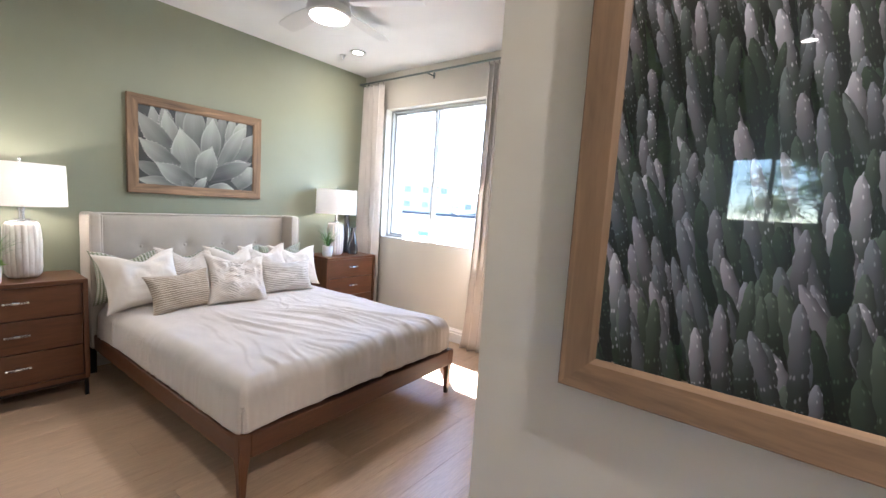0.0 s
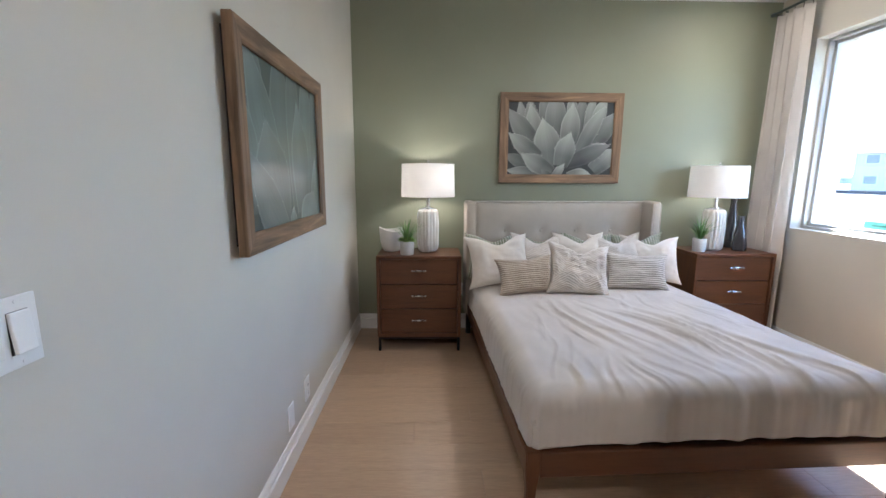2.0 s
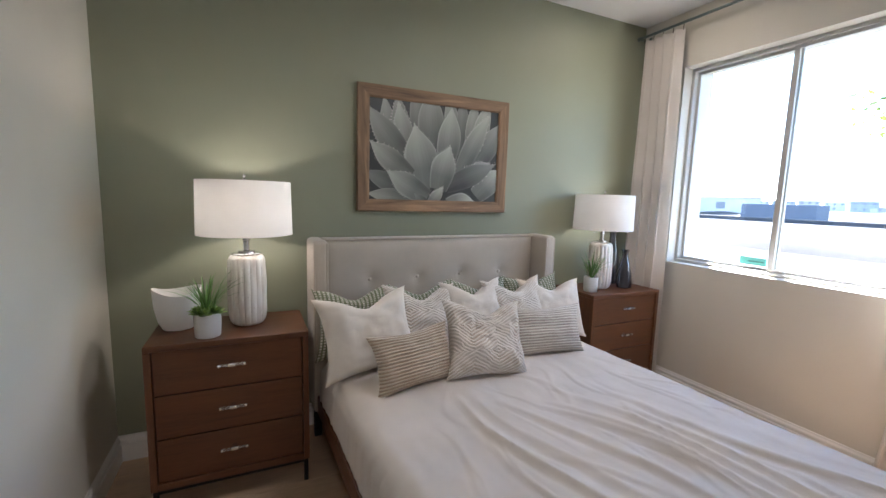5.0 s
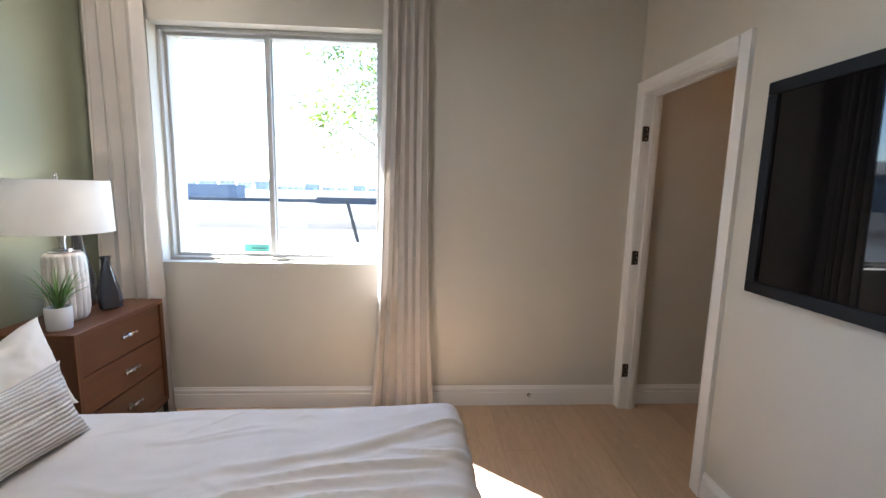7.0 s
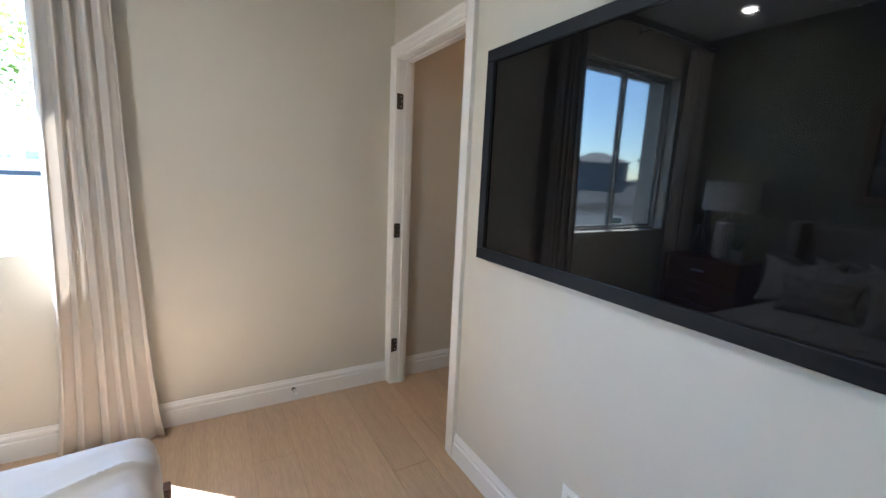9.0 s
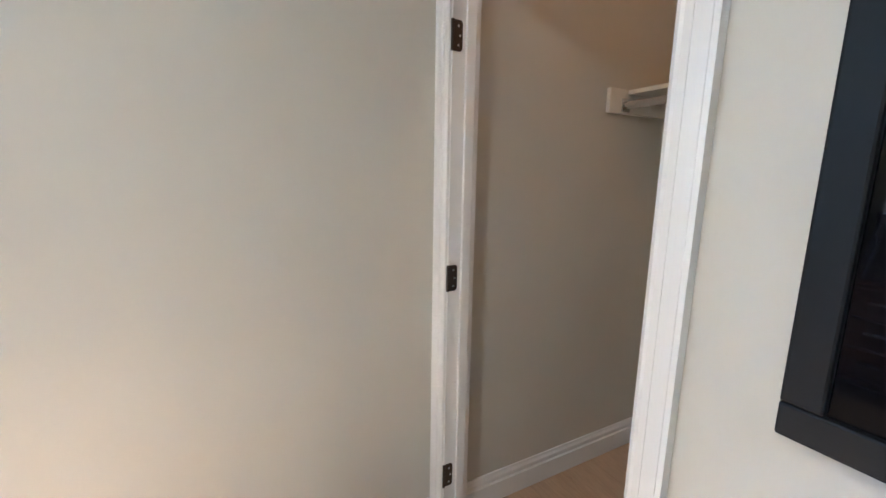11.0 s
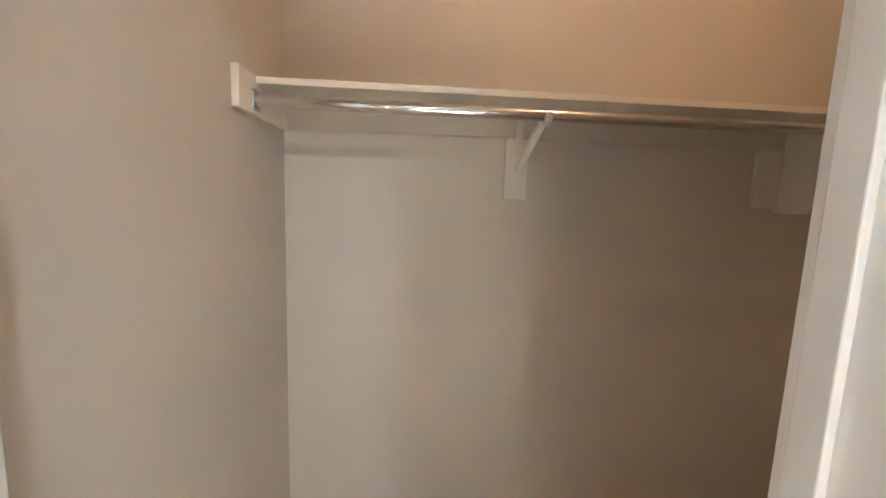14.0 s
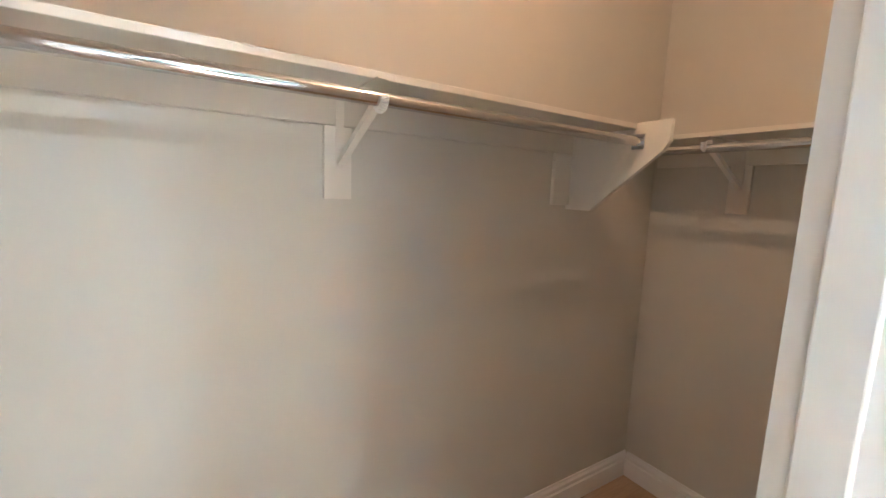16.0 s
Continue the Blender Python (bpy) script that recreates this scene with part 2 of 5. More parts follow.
def pattern_cloth(name, ground, thread, kind, scale):
    """Woven pillow patterns from the pillow's own UV: dots, chevrons or ribs."""
    m, nt, b = material(name, ground, 0.9)
    uv = coords(nt, (scale, scale, scale), "UV")
    sep = nt.nodes.new("ShaderNodeSeparateXYZ")
    nt.links.new(uv, sep.inputs[0])
    x, y = sep.outputs[0], sep.outputs[1]
    if kind == "dots":
        sx = math_node(nt, "SINE", math_node(nt, "MULTIPLY", x, 6.283))
        sy = math_node(nt, "SINE", math_node(nt, "MULTIPLY", y, 10.0))
        wob = noise_tex(nt, uv, 3.0, 2)
        h = math_node(nt, "ADD", math_node(nt, "MULTIPLY", math_node(nt, "ABSOLUTE", sx), math_node(nt, "ABSOLUTE", sy)), math_node(nt, "MULTIPLY", wob, 0.3))
        c = ramp(nt, h, [(0.62, ground), (0.80, thread)])
        depth = 0.004
    elif kind == "chevron":
        cell = math_node(nt, "FLOOR", math_node(nt, "MULTIPLY", x, 1.0))
        cell_y = math_node(nt, "FLOOR", math_node(nt, "MULTIPLY", y, 1.0))
        odd = math_node(nt, "SUBTRACT", math_node(nt, "MULTIPLY", math_node(nt, "MODULO", math_node(nt, "ADD", cell, cell_y), 2.0), 2.0), 1.0)
        line = math_node(nt, "ADD", math_node(nt, "MULTIPLY", y, 1.0), math_node(nt, "MULTIPLY", math_node(nt, "MULTIPLY", x, odd), 0.55))
        wob = noise_tex(nt, uv, 4.0, 2)
        h = math_node(nt, "SINE", math_node(nt, "ADD", math_node(nt, "MULTIPLY", line, 46.0), math_node(nt, "MULTIPLY", wob, 4.5)))
        c = ramp(nt, math_node(nt, "ADD", math_node(nt, "MULTIPLY", h, 0.5), 0.5), [(0.15, ground), (0.5, thread)])
        patch = noise_tex(nt, uv, 0.9, 1)
        c = mixed(nt, ramp(nt, patch, [(0.40, (0, 0, 0)), (0.55, (0.85, 0.85, 0.85))]), c, thread)
        depth = 0.004
    else:
        wob = noise_tex(nt, coords(nt, (scale * 0.12, scale * 0.3, scale), "UV"), 1.6, 3)
        h = math_node(nt, "SINE", math_node(nt, "ADD", math_node(nt, "MULTIPLY", y, 6.283), math_node(nt, "MULTIPLY", wob, 3.0)))
        c = ramp(nt, math_node(nt, "ADD", math_node(nt, "MULTIPLY", h, 0.5), 0.5), [(0.05, dark(ground, 0.9)), (0.5, thread)])
        knots = noise_tex(nt, uv, 2.6, 2)
        h = math_node(nt, "ADD", h, math_node(nt, "MULTIPLY", knots, 1.6))
        depth = 0.008
    nt.links.new(c, b.inputs["Base Color"])
    bump(nt, b, h, 0.5, depth)
    b.inputs["Sheen Weight"].default_value = 0.2
    return m


M_CERAMIC = glazed_ceramic()
M_PANE = clear_pane()
M_ACRYLIC = acrylic()
M_DOTS = pattern_cloth("green_dotted_weave", (0.150, 0.170, 0.100), (0.56, 0.54, 0.46), "dots", 10)
M_CHEVRON = pattern_cloth("ivory_chevron_weave", (0.56, 0.465, 0.37), (0.71, 0.66, 0.60), "chevron", 3.6)
M_RIB_TAN = pattern_cloth("tan_ribbed_knit", (0.41, 0.32, 0.23), (0.56, 0.47, 0.37), "rib", 32)
M_RIB_IVORY = pattern_cloth("ivory_ribbed_knit", (0.48, 0.41, 0.34), (0.68, 0.63, 0.57), "rib", 30)


# ---- mesh helpers ----
def part(name, bm, mat, parent=None, label="", smooth=False):
    me = bpy.data.meshes.new(name)
    bmesh.ops.recalc_face_normals(bm, faces=bm.faces[:])
    bm.to_mesh(me)
    bm.free()
    if mat:
        me.materials.append(mat)
    if smooth:
        me.polygons.foreach_set("use_smooth", [True] * len(me.polygons))
        if hasattr(me, "set_sharp_from_angle"):
            me.set_sharp_from_angle(angle=radians(38))
    ob = new(name, me)
    if parent:
        ob.parent = parent
    if label:
        ob["label"] = label
    return ob


def group_at(name, m, label, category, group=""):
    ob = new(name)
    ob.empty_display_size = 0.1
    ob.matrix_basis = m
    return tagged(ob, label, category, group)


def box(bm, x0, x1, y0, y1, z0, z1, bevel=0.0, seg=2):
    r = bmesh.ops.create_cube(bm, size=1)
    vs = r["verts"]
    for v in vs:
        v.co = Vector((x0 + (v.co.x + 0.5) * (x1 - x0), y0 + (v.co.y + 0.5) * (y1 - y0), z0 + (v.co.z + 0.5) * (z1 - z0)))
    if bevel:
        es = list({e for v in vs for e in v.link_edges})
        bmesh.ops.bevel(bm, geom=es, offset=bevel, segments=seg, affect="EDGES", profile=0.5)
    return bm


def boxed(x0, x1, y0, y1, z0, z1, bevel=0.0, seg=2):
    return box(bmesh.new(), x0, x1, y0, y1, z0, z1, bevel, seg)


def lathe(profile, seg=32, wave=None, closed_top=True, closed_bottom=True, bm=None, at=(0, 0, 0)):
    """Turns a profile of (radius, height); wave(angle, radius, height) may scallop it."""
    bm = bm or bmesh.new()
    rings = []
    for r, z in profile:
        ring = []
        for k in range(seg):
            a = 2 * math.pi * k / seg
            rr = wave(a, r, z) if wave else r
            ring.append(bm.verts.new((at[0] + rr * math.cos(a), at[1] + rr * math.sin(a), at[2] + z)))
        rings.append(ring)
    for a, b in zip(rings, rings[1:]):
        for k in range(seg):
            bm.faces.new((a[k], a[(k + 1) % seg], b[(k + 1) % seg], b[k]))
    if closed_bottom:
        bm.faces.new(rings[0][::-1])
    if closed_top:
        bm.faces.new(rings[-1])
    return bm


def rod(bm, a, b, r0, r1=None, seg=12):
    """A round bar from a to b."""
    a, b = Vector(a), Vector(b)
    r1 = r0 if r1 is None else r1
    q = (b - a).to_track_quat("Z", "Y")
    rings = []
    for p, r in ((a, r0), (b, r1)):
        rings.append([bm.verts.new(p + q @ Vector((r * math.cos(2 * math.pi * k / seg), r * math.sin(2 * math.pi * k / seg), 0))) for k in range(seg)])
    for k in range(seg):
        bm.faces.new((rings[0][k], rings[0][(k + 1) % seg], rings[1][(k + 1) % seg], rings[1][k]))
    bm.faces.new(rings[0][::-1])
    bm.faces.new(rings[1])
    return bm


def extrude_profile(profile, a, b, out, up=(0, 0, 1), mitre=(0, 0)):
    """Runs a profile of (out, up) along the line a-b. mitre: how far each end is cut back per metre of out."""
    a, b, out, up = Vector(a), Vector(b), Vector(out), Vector(up)
    d = (b - a).normalized()
    bm = bmesh.new()
    r0 = [bm.verts.new(a + out * o + up * u + d * (mitre[0] * o)) for o, u in profile]
    r1 = [bm.verts.new(b + out * o + up * u - d * (mitre[1] * o)) for o, u in profile]
    n = len(profile)
    for k in range(n):
        bm.faces.new((r0[k], r0[(k + 1) % n], r1[(k + 1) % n], r1[k]))
    bm.faces.new(r0[::-1])
    bm.faces.new(r1)
    return bm


# ---- the rooms ----
W, CEIL, TVY, HALLX = 3.495, 2.745, -3.300, 1.03
CLX, CLB, CLF = 1.11, -4.485, -3.402
WIN = (-1.70, -0.36, 0.955, 2.36)
DOOR = (2.686, 3.420, 2.034)


def structure(name, bm, mat, label):
    return tagged(part(name, bm, mat), label, name.rstrip("_0123456789").replace("_", " "), kind="structure")


floor = structure("floor", boxed(-3.6, W + 0.2, -5.6, 0.2, -0.12, -0.004), M_SUBFLOOR, "light oak plank floor with fine dark joints")
bm = boxed(-3.6, W + 0.2, -5.6, 0.2, CEIL, CEIL + 0.12)
structure("ceiling", bm, M_CEIL, "smooth white painted ceiling")
structure("wall_north", boxed(-0.12, W, 0, 0.15, 0, CEIL), M_GREEN, "sage green painted accent wall behind the bed")
bm = boxed(-0.12, 0, -3.26, 0, 0, CEIL)
box(bm, -0.12, 0, -4.35, -3.26, 2.10, CEIL)
box(bm, -0.12, 0, -5.3, -4.35, 0, CEIL)
structure("wall_west", bm, M_WALL, "greige painted wall with an open doorway")
y0, y1, z0, z1 = WIN
bm = boxed(W, W + 0.325, y1, 0.15, 0, CEIL)
box(bm, W, W + 0.325, CLB - 0.12, y0, 0, CEIL)
box(bm, W, W + 0.325, y0, y1, 0, z0)
box(bm, W, W + 0.325, y0, y1, z1, CEIL)
structure("wall_east", bm, M_WALL, "greige painted window wall with a deep plastered opening")
bm = boxed(HALLX, DOOR[0] - 0.018, CLF, TVY, 0, CEIL)
box(bm, DOOR[1] + 0.018, W, CLF, TVY, 0, CEIL)
box(bm, DOOR[0] - 0.018, DOOR[1] + 0.018, CLF, TVY, DOOR[2] + 0.018, CEIL)
structure("wall_south", bm, M_WALL, "greige painted wall with the closet doorway")
structure("wall_hall", boxed(HALLX, CLX, -5.3, CLF, 0, CEIL), M_WALL, "greige painted hall wall")
structure("wall_closet_back", boxed(CLX, W, CLB - 0.12, CLB, 0, CEIL), M_WALL, "greige painted closet back wall")
structure("wall_hall_end", boxed(-0.12, HALLX, -5.42, -5.3, 0, CEIL), M_WALL, "greige painted wall closing the hall")
bm = boxed(-3.5, -0.12, -2.72, -2.6, 0, CEIL)
box(bm, -3.5, -0.12, -5.42, -5.3, 0, CEIL)
structure("wall_side_room", bm, M_WALL, "greige painted side room walls")
bm = boxed(-3.6, -3.5, -5.42, -4.22, 0, CEIL)
box(bm, -3.6, -3.5, -3.42, -2.6, 0, CEIL)
box(bm, -3.6, -3.5, -4.22, -3.42, 0, 1.35)
box(bm, -3.6, -3.5, -4.22, -3.42, 2.05, CEIL)
structure("wall_far_west", bm, M_WALL, "greige painted wall with a small window")

# baseboards with a stepped top
BB = [(0, 0), (0.016, 0), (0.016, 0.088), (0.009, 0.092), (0.009, 0.098), (0.013, 0.103), (0.013, 0.114), (0.007, 0.124), (0.005, 0.134), (0, 0.135)]


def baseboard(a, b, out):
    structure("baseboard", extrude_profile(BB, (*a, 0), (*b, 0), (*out, 0)), M_TRIM, "white painted stepped baseboard")


baseboard((0, 0), (W, 0), (0, -1))
baseboard((0, -0.016), (0, -3.26), (1, 0))
baseboard((W, -0.016), (W, TVY), (-1, 0))
baseboard((HALLX - 0.015, TVY), (DOOR[0] - 0.085, TVY), (0, 1))
baseboard((HALLX, TVY - 0.001), (HALLX, -5.3), (-1, 0))
baseboard((CLX, CLB), (W, CLB), (0, 1))
baseboard((W, CLF), (W, CLB + 0.016), (-1, 0))
baseboard((CLX, CLF), (CLX, CLB + 0.016), (1, 0))

# closet doorway: jambs with a stop, and moulded casings on both faces
CAS = [(0, 0), (0.010, 0), (0.016, 0.010), (0.013, 0.016), (0.013, 0.030), (0.017, 0.034), (0.017, 0.062), (0.020, 0.066), (0.020, 0.076), (0, 0.076)]


def door_casing(face, out):
    holder = tagged(new("door_casing"), "white moulded casing round the closet doorway", "door casing", kind="structure")
    x0, x1, top = DOOR
    inner = 0.004
    part("casing_side", extrude_profile(CAS, (x0 - inner, face, 0), (x0 - inner, face, top + 0.080), (0, out, 0), (-1, 0, 0)), M_TRIM, holder)
    part("casing_side", extrude_profile(CAS, (x1 + inner, face, 0), (x1 + inner, face, top + 0.080), (0, out, 0), (1, 0, 0)), M_TRIM, holder)
    part("casing_head", extrude_profile(CAS, (x0 - inner + 0.0005, face, top + inner), (x1 + inner - 0.0005, face, top + inner), (0, out, 0), (0, 0, 1)), M_TRIM, holder)


door_casing(TVY, 1)
jamb = tagged(new("door_jamb"), "white painted door jamb, door taken off", "door jamb", kind="structure")
x0, x1, top = DOOR
for name, b4 in (("jamb_side", (x0 - 0.018, x0, 0, top)), ("jamb_side", (x1, x1 + 0.018, 0, top)), ("jamb_head", (x0 - 0.018, x1 + 0.018, top, top + 0.018))):
    part(name, boxed(b4[0], b4[1], CLF, TVY, b4[2], b4[3]), M_TRIM, jamb)
part("door_stop_strip", boxed(x0, x0 + 0.011, CLF + 0.02, CLF + 0.055, 0, top, 0.002), M_TRIM, jamb)
part("door_stop_strip", boxed(x1 - 0.011, x1, CLF + 0.02, CLF + 0.055, 0, top, 0.002), M_TRIM, jamb)
part("door_stop_strip", boxed(x0 + 0.011, x1 - 0.011, CLF + 0.02, CLF + 0.055, top - 0.011, top, 0.002), M_TRIM, jamb)


def hinge(z):
    bm = bmesh.new()
    ring = [(TVY - 0.003, -0.045), (TVY - 0.003, 0.045)]
    for k in range(6):
        a = radians(90 - 18 * k)
        ring.append((TVY - 0.024 - 0.010 * math.cos(a), 0.035 + 0.010 * math.sin(a)))
    for k in range(6):
        a = radians(-18 * k)
        ring.append((TVY - 0.024 - 0.010 * math.cos(a), -0.035 + 0.010 * math.sin(a)))
    lo = [bm.verts.new((x1, y, z + dz)) for y, dz in ring]
    hi = [bm.verts.new((x1 - 0.003, y, z + dz)) for y, dz in ring]
    for k in range(len(ring)):
        bm.faces.new((lo[k], lo[(k + 1) % len(ring)], hi[(k + 1) % len(ring)], hi[k]))
    bm.faces.new(hi)
    bm.faces.new(lo[::-1])
    h = part("hinge_leaf", bm, M_BRONZE, jamb, "dark bronze hinge leaf")
    part("knuckle", rod(bmesh.new(), (x1 - 0.004, TVY + 0.003, z - 0.045), (x1 - 0.004, TVY + 0.003, z + 0.045), 0.005, seg=10), M_BRONZE, h, smooth=True)
    for dz in (-0.028, 0.0, 0.028):
        part("screw", rod(bmesh.new(), (x1 - 0.003, TVY - 0.019 - 0.006 * (dz == 0), z + dz), (x1 - 0.0045, TVY - 0.019 - 0.006 * (dz == 0), z + dz), 0.0035, seg=8), M_NICKEL, h)


for z in (0.272, 1.03, 1.80):
    hinge(z)
part("strike_plate", boxed(x0, x0 + 0.003, TVY - 0.04, TVY - 0.012, 0.92, 0.98, 0.001), M_BRONZE, jamb, "dark bronze strike plate")


# ---- windows ----
def sliding_window(name, x, y0, y1, z0, z1, side, label):
    w = tagged(new(name), label, "window", kind="structure")
    f, d = 0.022, 0.07
    xa, xb = x, x + d * side
    lo, hi = min(xa, xb), max(xa, xb)
    for n, b in (("frame_sill", (y0, y1, z0, z0 + f)), ("frame_head", (y0, y1, z1 - f, z1)), ("frame_side", (y0, y0 + f, z0 + f, z1 - f)), ("frame_side", (y1 - f, y1, z0 + f, z1 - f))):
        part(n, boxed(lo, hi, *b, 0.004), M_VINYL, w)
    ym = (y0 + y1) / 2 + 0.03
    s, e = 0.032, 0.020
    # fixed sash and sliding sash in two planes
    for k, (a, b, xo) in enumerate(((y0 + f, ym + 0.02, 0.014), (ym - 0.02, y1 - f, 0.038))):
        xl = lo + xo
        zs, zt = z0 + f, z1 - f
        sa, sb = (e, s) if k == 0 else (s, e)
        sash = part("sash", boxed(xl, xl + 0.022, a, a + sa, zs, zt, 0.003), M_VINYL, w)
        part("stile", boxed(xl, xl + 0.022, b - sb, b, zs, zt, 0.003), M_VINYL, sash)
        part("rail", boxed(xl + 0.001, xl + 0.021, a + sa, b - sb, zs, zs + e), M_VINYL, sash)
        part("rail", boxed(xl + 0.001, xl + 0.021, a + sa, b - sb, zt - e, zt), M_VINYL, sash)
        pane = part("pane", boxed(xl + 0.009, xl + 0.013, a + sa, b - sb, zs + e, zt - e), M_PANE, sash)
        pane.visible_shadow = False
    return w


sliding_window("window_1", W + 0.085, WIN[0], WIN[1], WIN[2], WIN[3], 1, "two-panel sliding window in a grey vinyl frame")
sliding_window("window_2", -3.59, -4.22, -3.42, 1.35, 2.05, 1, "two-panel sliding window of the side room")
st = tagged(part("window_sticker", boxed(W + 0.1313, W + 0.1319, -0.96, -0.80, 1.006, 1.054), M_STICKER), "small teal paper label stuck to the window glass", "label")
part("print_line", boxed(W + 0.1308, W + 0.1312, -0.945, -0.85, 1.025, 1.033), M_STICKER_INK, st)


# ---- bed ----
BED = pose(1.712, -0.035, 0, 0, 0, 2.0)


def make_bed():
    bed = group_at("bed", BED, "queen bed with walnut frame and beige tufted wingback headboard", "bed")
    hw, foot, zt = 0.78, -2.13, 0.325
    for s in (-1, 1):
        part("side_rail", boxed(s * hw - (0.028 if s > 0 else 0), s * hw + (0.028 if s < 0 else 0), foot + 0.03, -0.09, zt - 0.105, zt - 0.004, 0.006), M_WALNUT_Y, bed)
        bm = bmesh.new()
        rings = []
        for z, r in ((0.0, 0.013), (0.16, 0.019), (0.235, 0.027), (zt + 0.002, 0.027)):
            cx, cy = s * (hw - 0.027), foot + 0.027
            rings.append([bm.verts.new((cx + dx * r, cy + dy * r, z)) for dx, dy in ((-1, -1), (1, -1), (1, 1), (-1, 1))])
        for a, b in zip(rings, rings[1:]):
            for k in range(4):
                bm.faces.new((a[k], a[(k + 1) % 4], b[(k + 1) % 4], b[k]))
        bm.faces.new(rings[0][::-1])
        bm.faces.new(rings[-1])
        bmesh.ops.bevel(bm, geom=bm.edges[:], offset=0.004, segments=2, affect="EDGES")
        part("leg", bm, M_WALNUT_Z, bed)
        part("leg", boxed(s * (hw - 0.03) - 0.02, s * (hw - 0.03) + 0.02, -0.09, -0.05, 0, 0.26, 0.003), M_BLACK, bed, "black headboard leg")
    part("foot_rail", boxed(-hw + 0.054, hw - 0.054, foot, foot + 0.034, zt - 0.105, zt, 0.006), M_WALNUT, bed)
    part("platform", boxed(-hw + 0.03, hw - 0.03, foot + 0.036, -0.1, zt - 0.07, zt - 0.03), M_WALNUT, bed)
    part("centre_leg", boxed(-0.03, 0.03, -1.2, -1.14, 0, zt - 0.07, 0.004), M_BLACK, bed)

    # headboard: a padded panel with pulled-in tufts
    bm = bmesh.new()
    nx, nz = 80, 44
    x0, x1, z0, z1 = -0.715, 0.715, 0.26, 1.145
    tufts = [(x, z) for x in (-0.45, -0.15, 0.15, 0.45) for z in (0.90, 0.66)]
    front = []
    for j in range(nz + 1):
        row = []
        for i in range(nx + 1):
            u, v = i / nx, j / nz
            x, z = x0 + u * (x1 - x0), z0 + v * (z1 - z0)
            edge = min(u, 1 - u) * (x1 - x0), (1 - v) * (z1 - z0)
            puff = 0.025 * (1 - math.exp(-min(edge) / 0.025))
            pull = sum(0.034 * math.exp(-math.hypot(x - a, z - b) / 0.05) for a, b in tufts)
            crease = sum(0.006 * math.exp(-abs(x - a) / 0.012) * math.exp(-abs(z - 0.78) / 0.14) for a in (-0.45, -0.15, 0.15, 0.45))
            row.append(bm.verts.new((x, -0.085 - puff + pull + crease, z)))
        front.append(row)
    for j in range(nz):
        for i in range(nx):
            bm.faces.new((front[j][i], front[j][i + 1], front[j + 1][i + 1], front[j + 1][i]))
    back = [bm.verts.new(c) for c in ((x0, -0.02, z0), (x1, -0.02, z0), (x1, -0.02, z1), (x0, -0.02, z1))]
    bm.faces.new(back)
    bm.faces.new([front[nz][i] for i in range(nx + 1)] + [back[2], back[3]])
    bm.faces.new([front[0][i] for i in range(nx, -1, -1)] + [back[0], back[1]])
    bm.faces.new([front[j][0] for j in range(nz + 1)] + [back[3], back[0]])
    bm.faces.new([front[j][nx] for j in range(nz, -1, -1)] + [back[1], back[2]])
    board = part("headboard", bm, M_LINEN, bed, "beige linen headboard with button tufts", smooth=True)
    for a, b in tufts:
        part("button", lathe([(0.0001, 0.0), (0.011, 0.001), (0.012, 0.005), (0.006, 0.009), (0.0001, 0.01)], 12, closed_top=False, closed_bottom=False), M_LINEN, board, smooth=True).matrix_basis = pose(a, -0.078, b, 90, 0, 0)
    for s in (-1, 1):
        bm = boxed(s * 0.757 - 0.040, s * 0.757 + 0.040, -0.245, -0.02, 0.22, 1.15, 0.024, 4)
        wing = part("wing", bm, M_LINEN, bed, smooth=True)
        bm = bmesh.new()
        pts = [(s * 0.757 + q * 0.032, -0.238, z) for q in (-1, 1) for z in (0.24, 1.135)]
        rod(bm, pts[0], pts[1], 0.006, seg=8)
        rod(bm, pts[2], pts[3], 0.006, seg=8)
        part("piping", bm, M_LINEN, wing, smooth=True)
    bm = bmesh.new()
    rod(bm, (-0.715, -0.1, 1.138), (0.715, -0.1, 1.138), 0.006, seg=8)
    part("piping", bm, M_LINEN, board, smooth=True)
    return bed


make_bed()
mat_box = part("mattress", boxed(-0.72, 0.72, -2.03, -0.14, 0.297, 0.53, 0.05, 4), M_WHITE_CLOTH, smooth=True)
mat_box.matrix_basis = BED
tagged(mat_box, "white mattress under the duvet on the bed frame", "mattress")


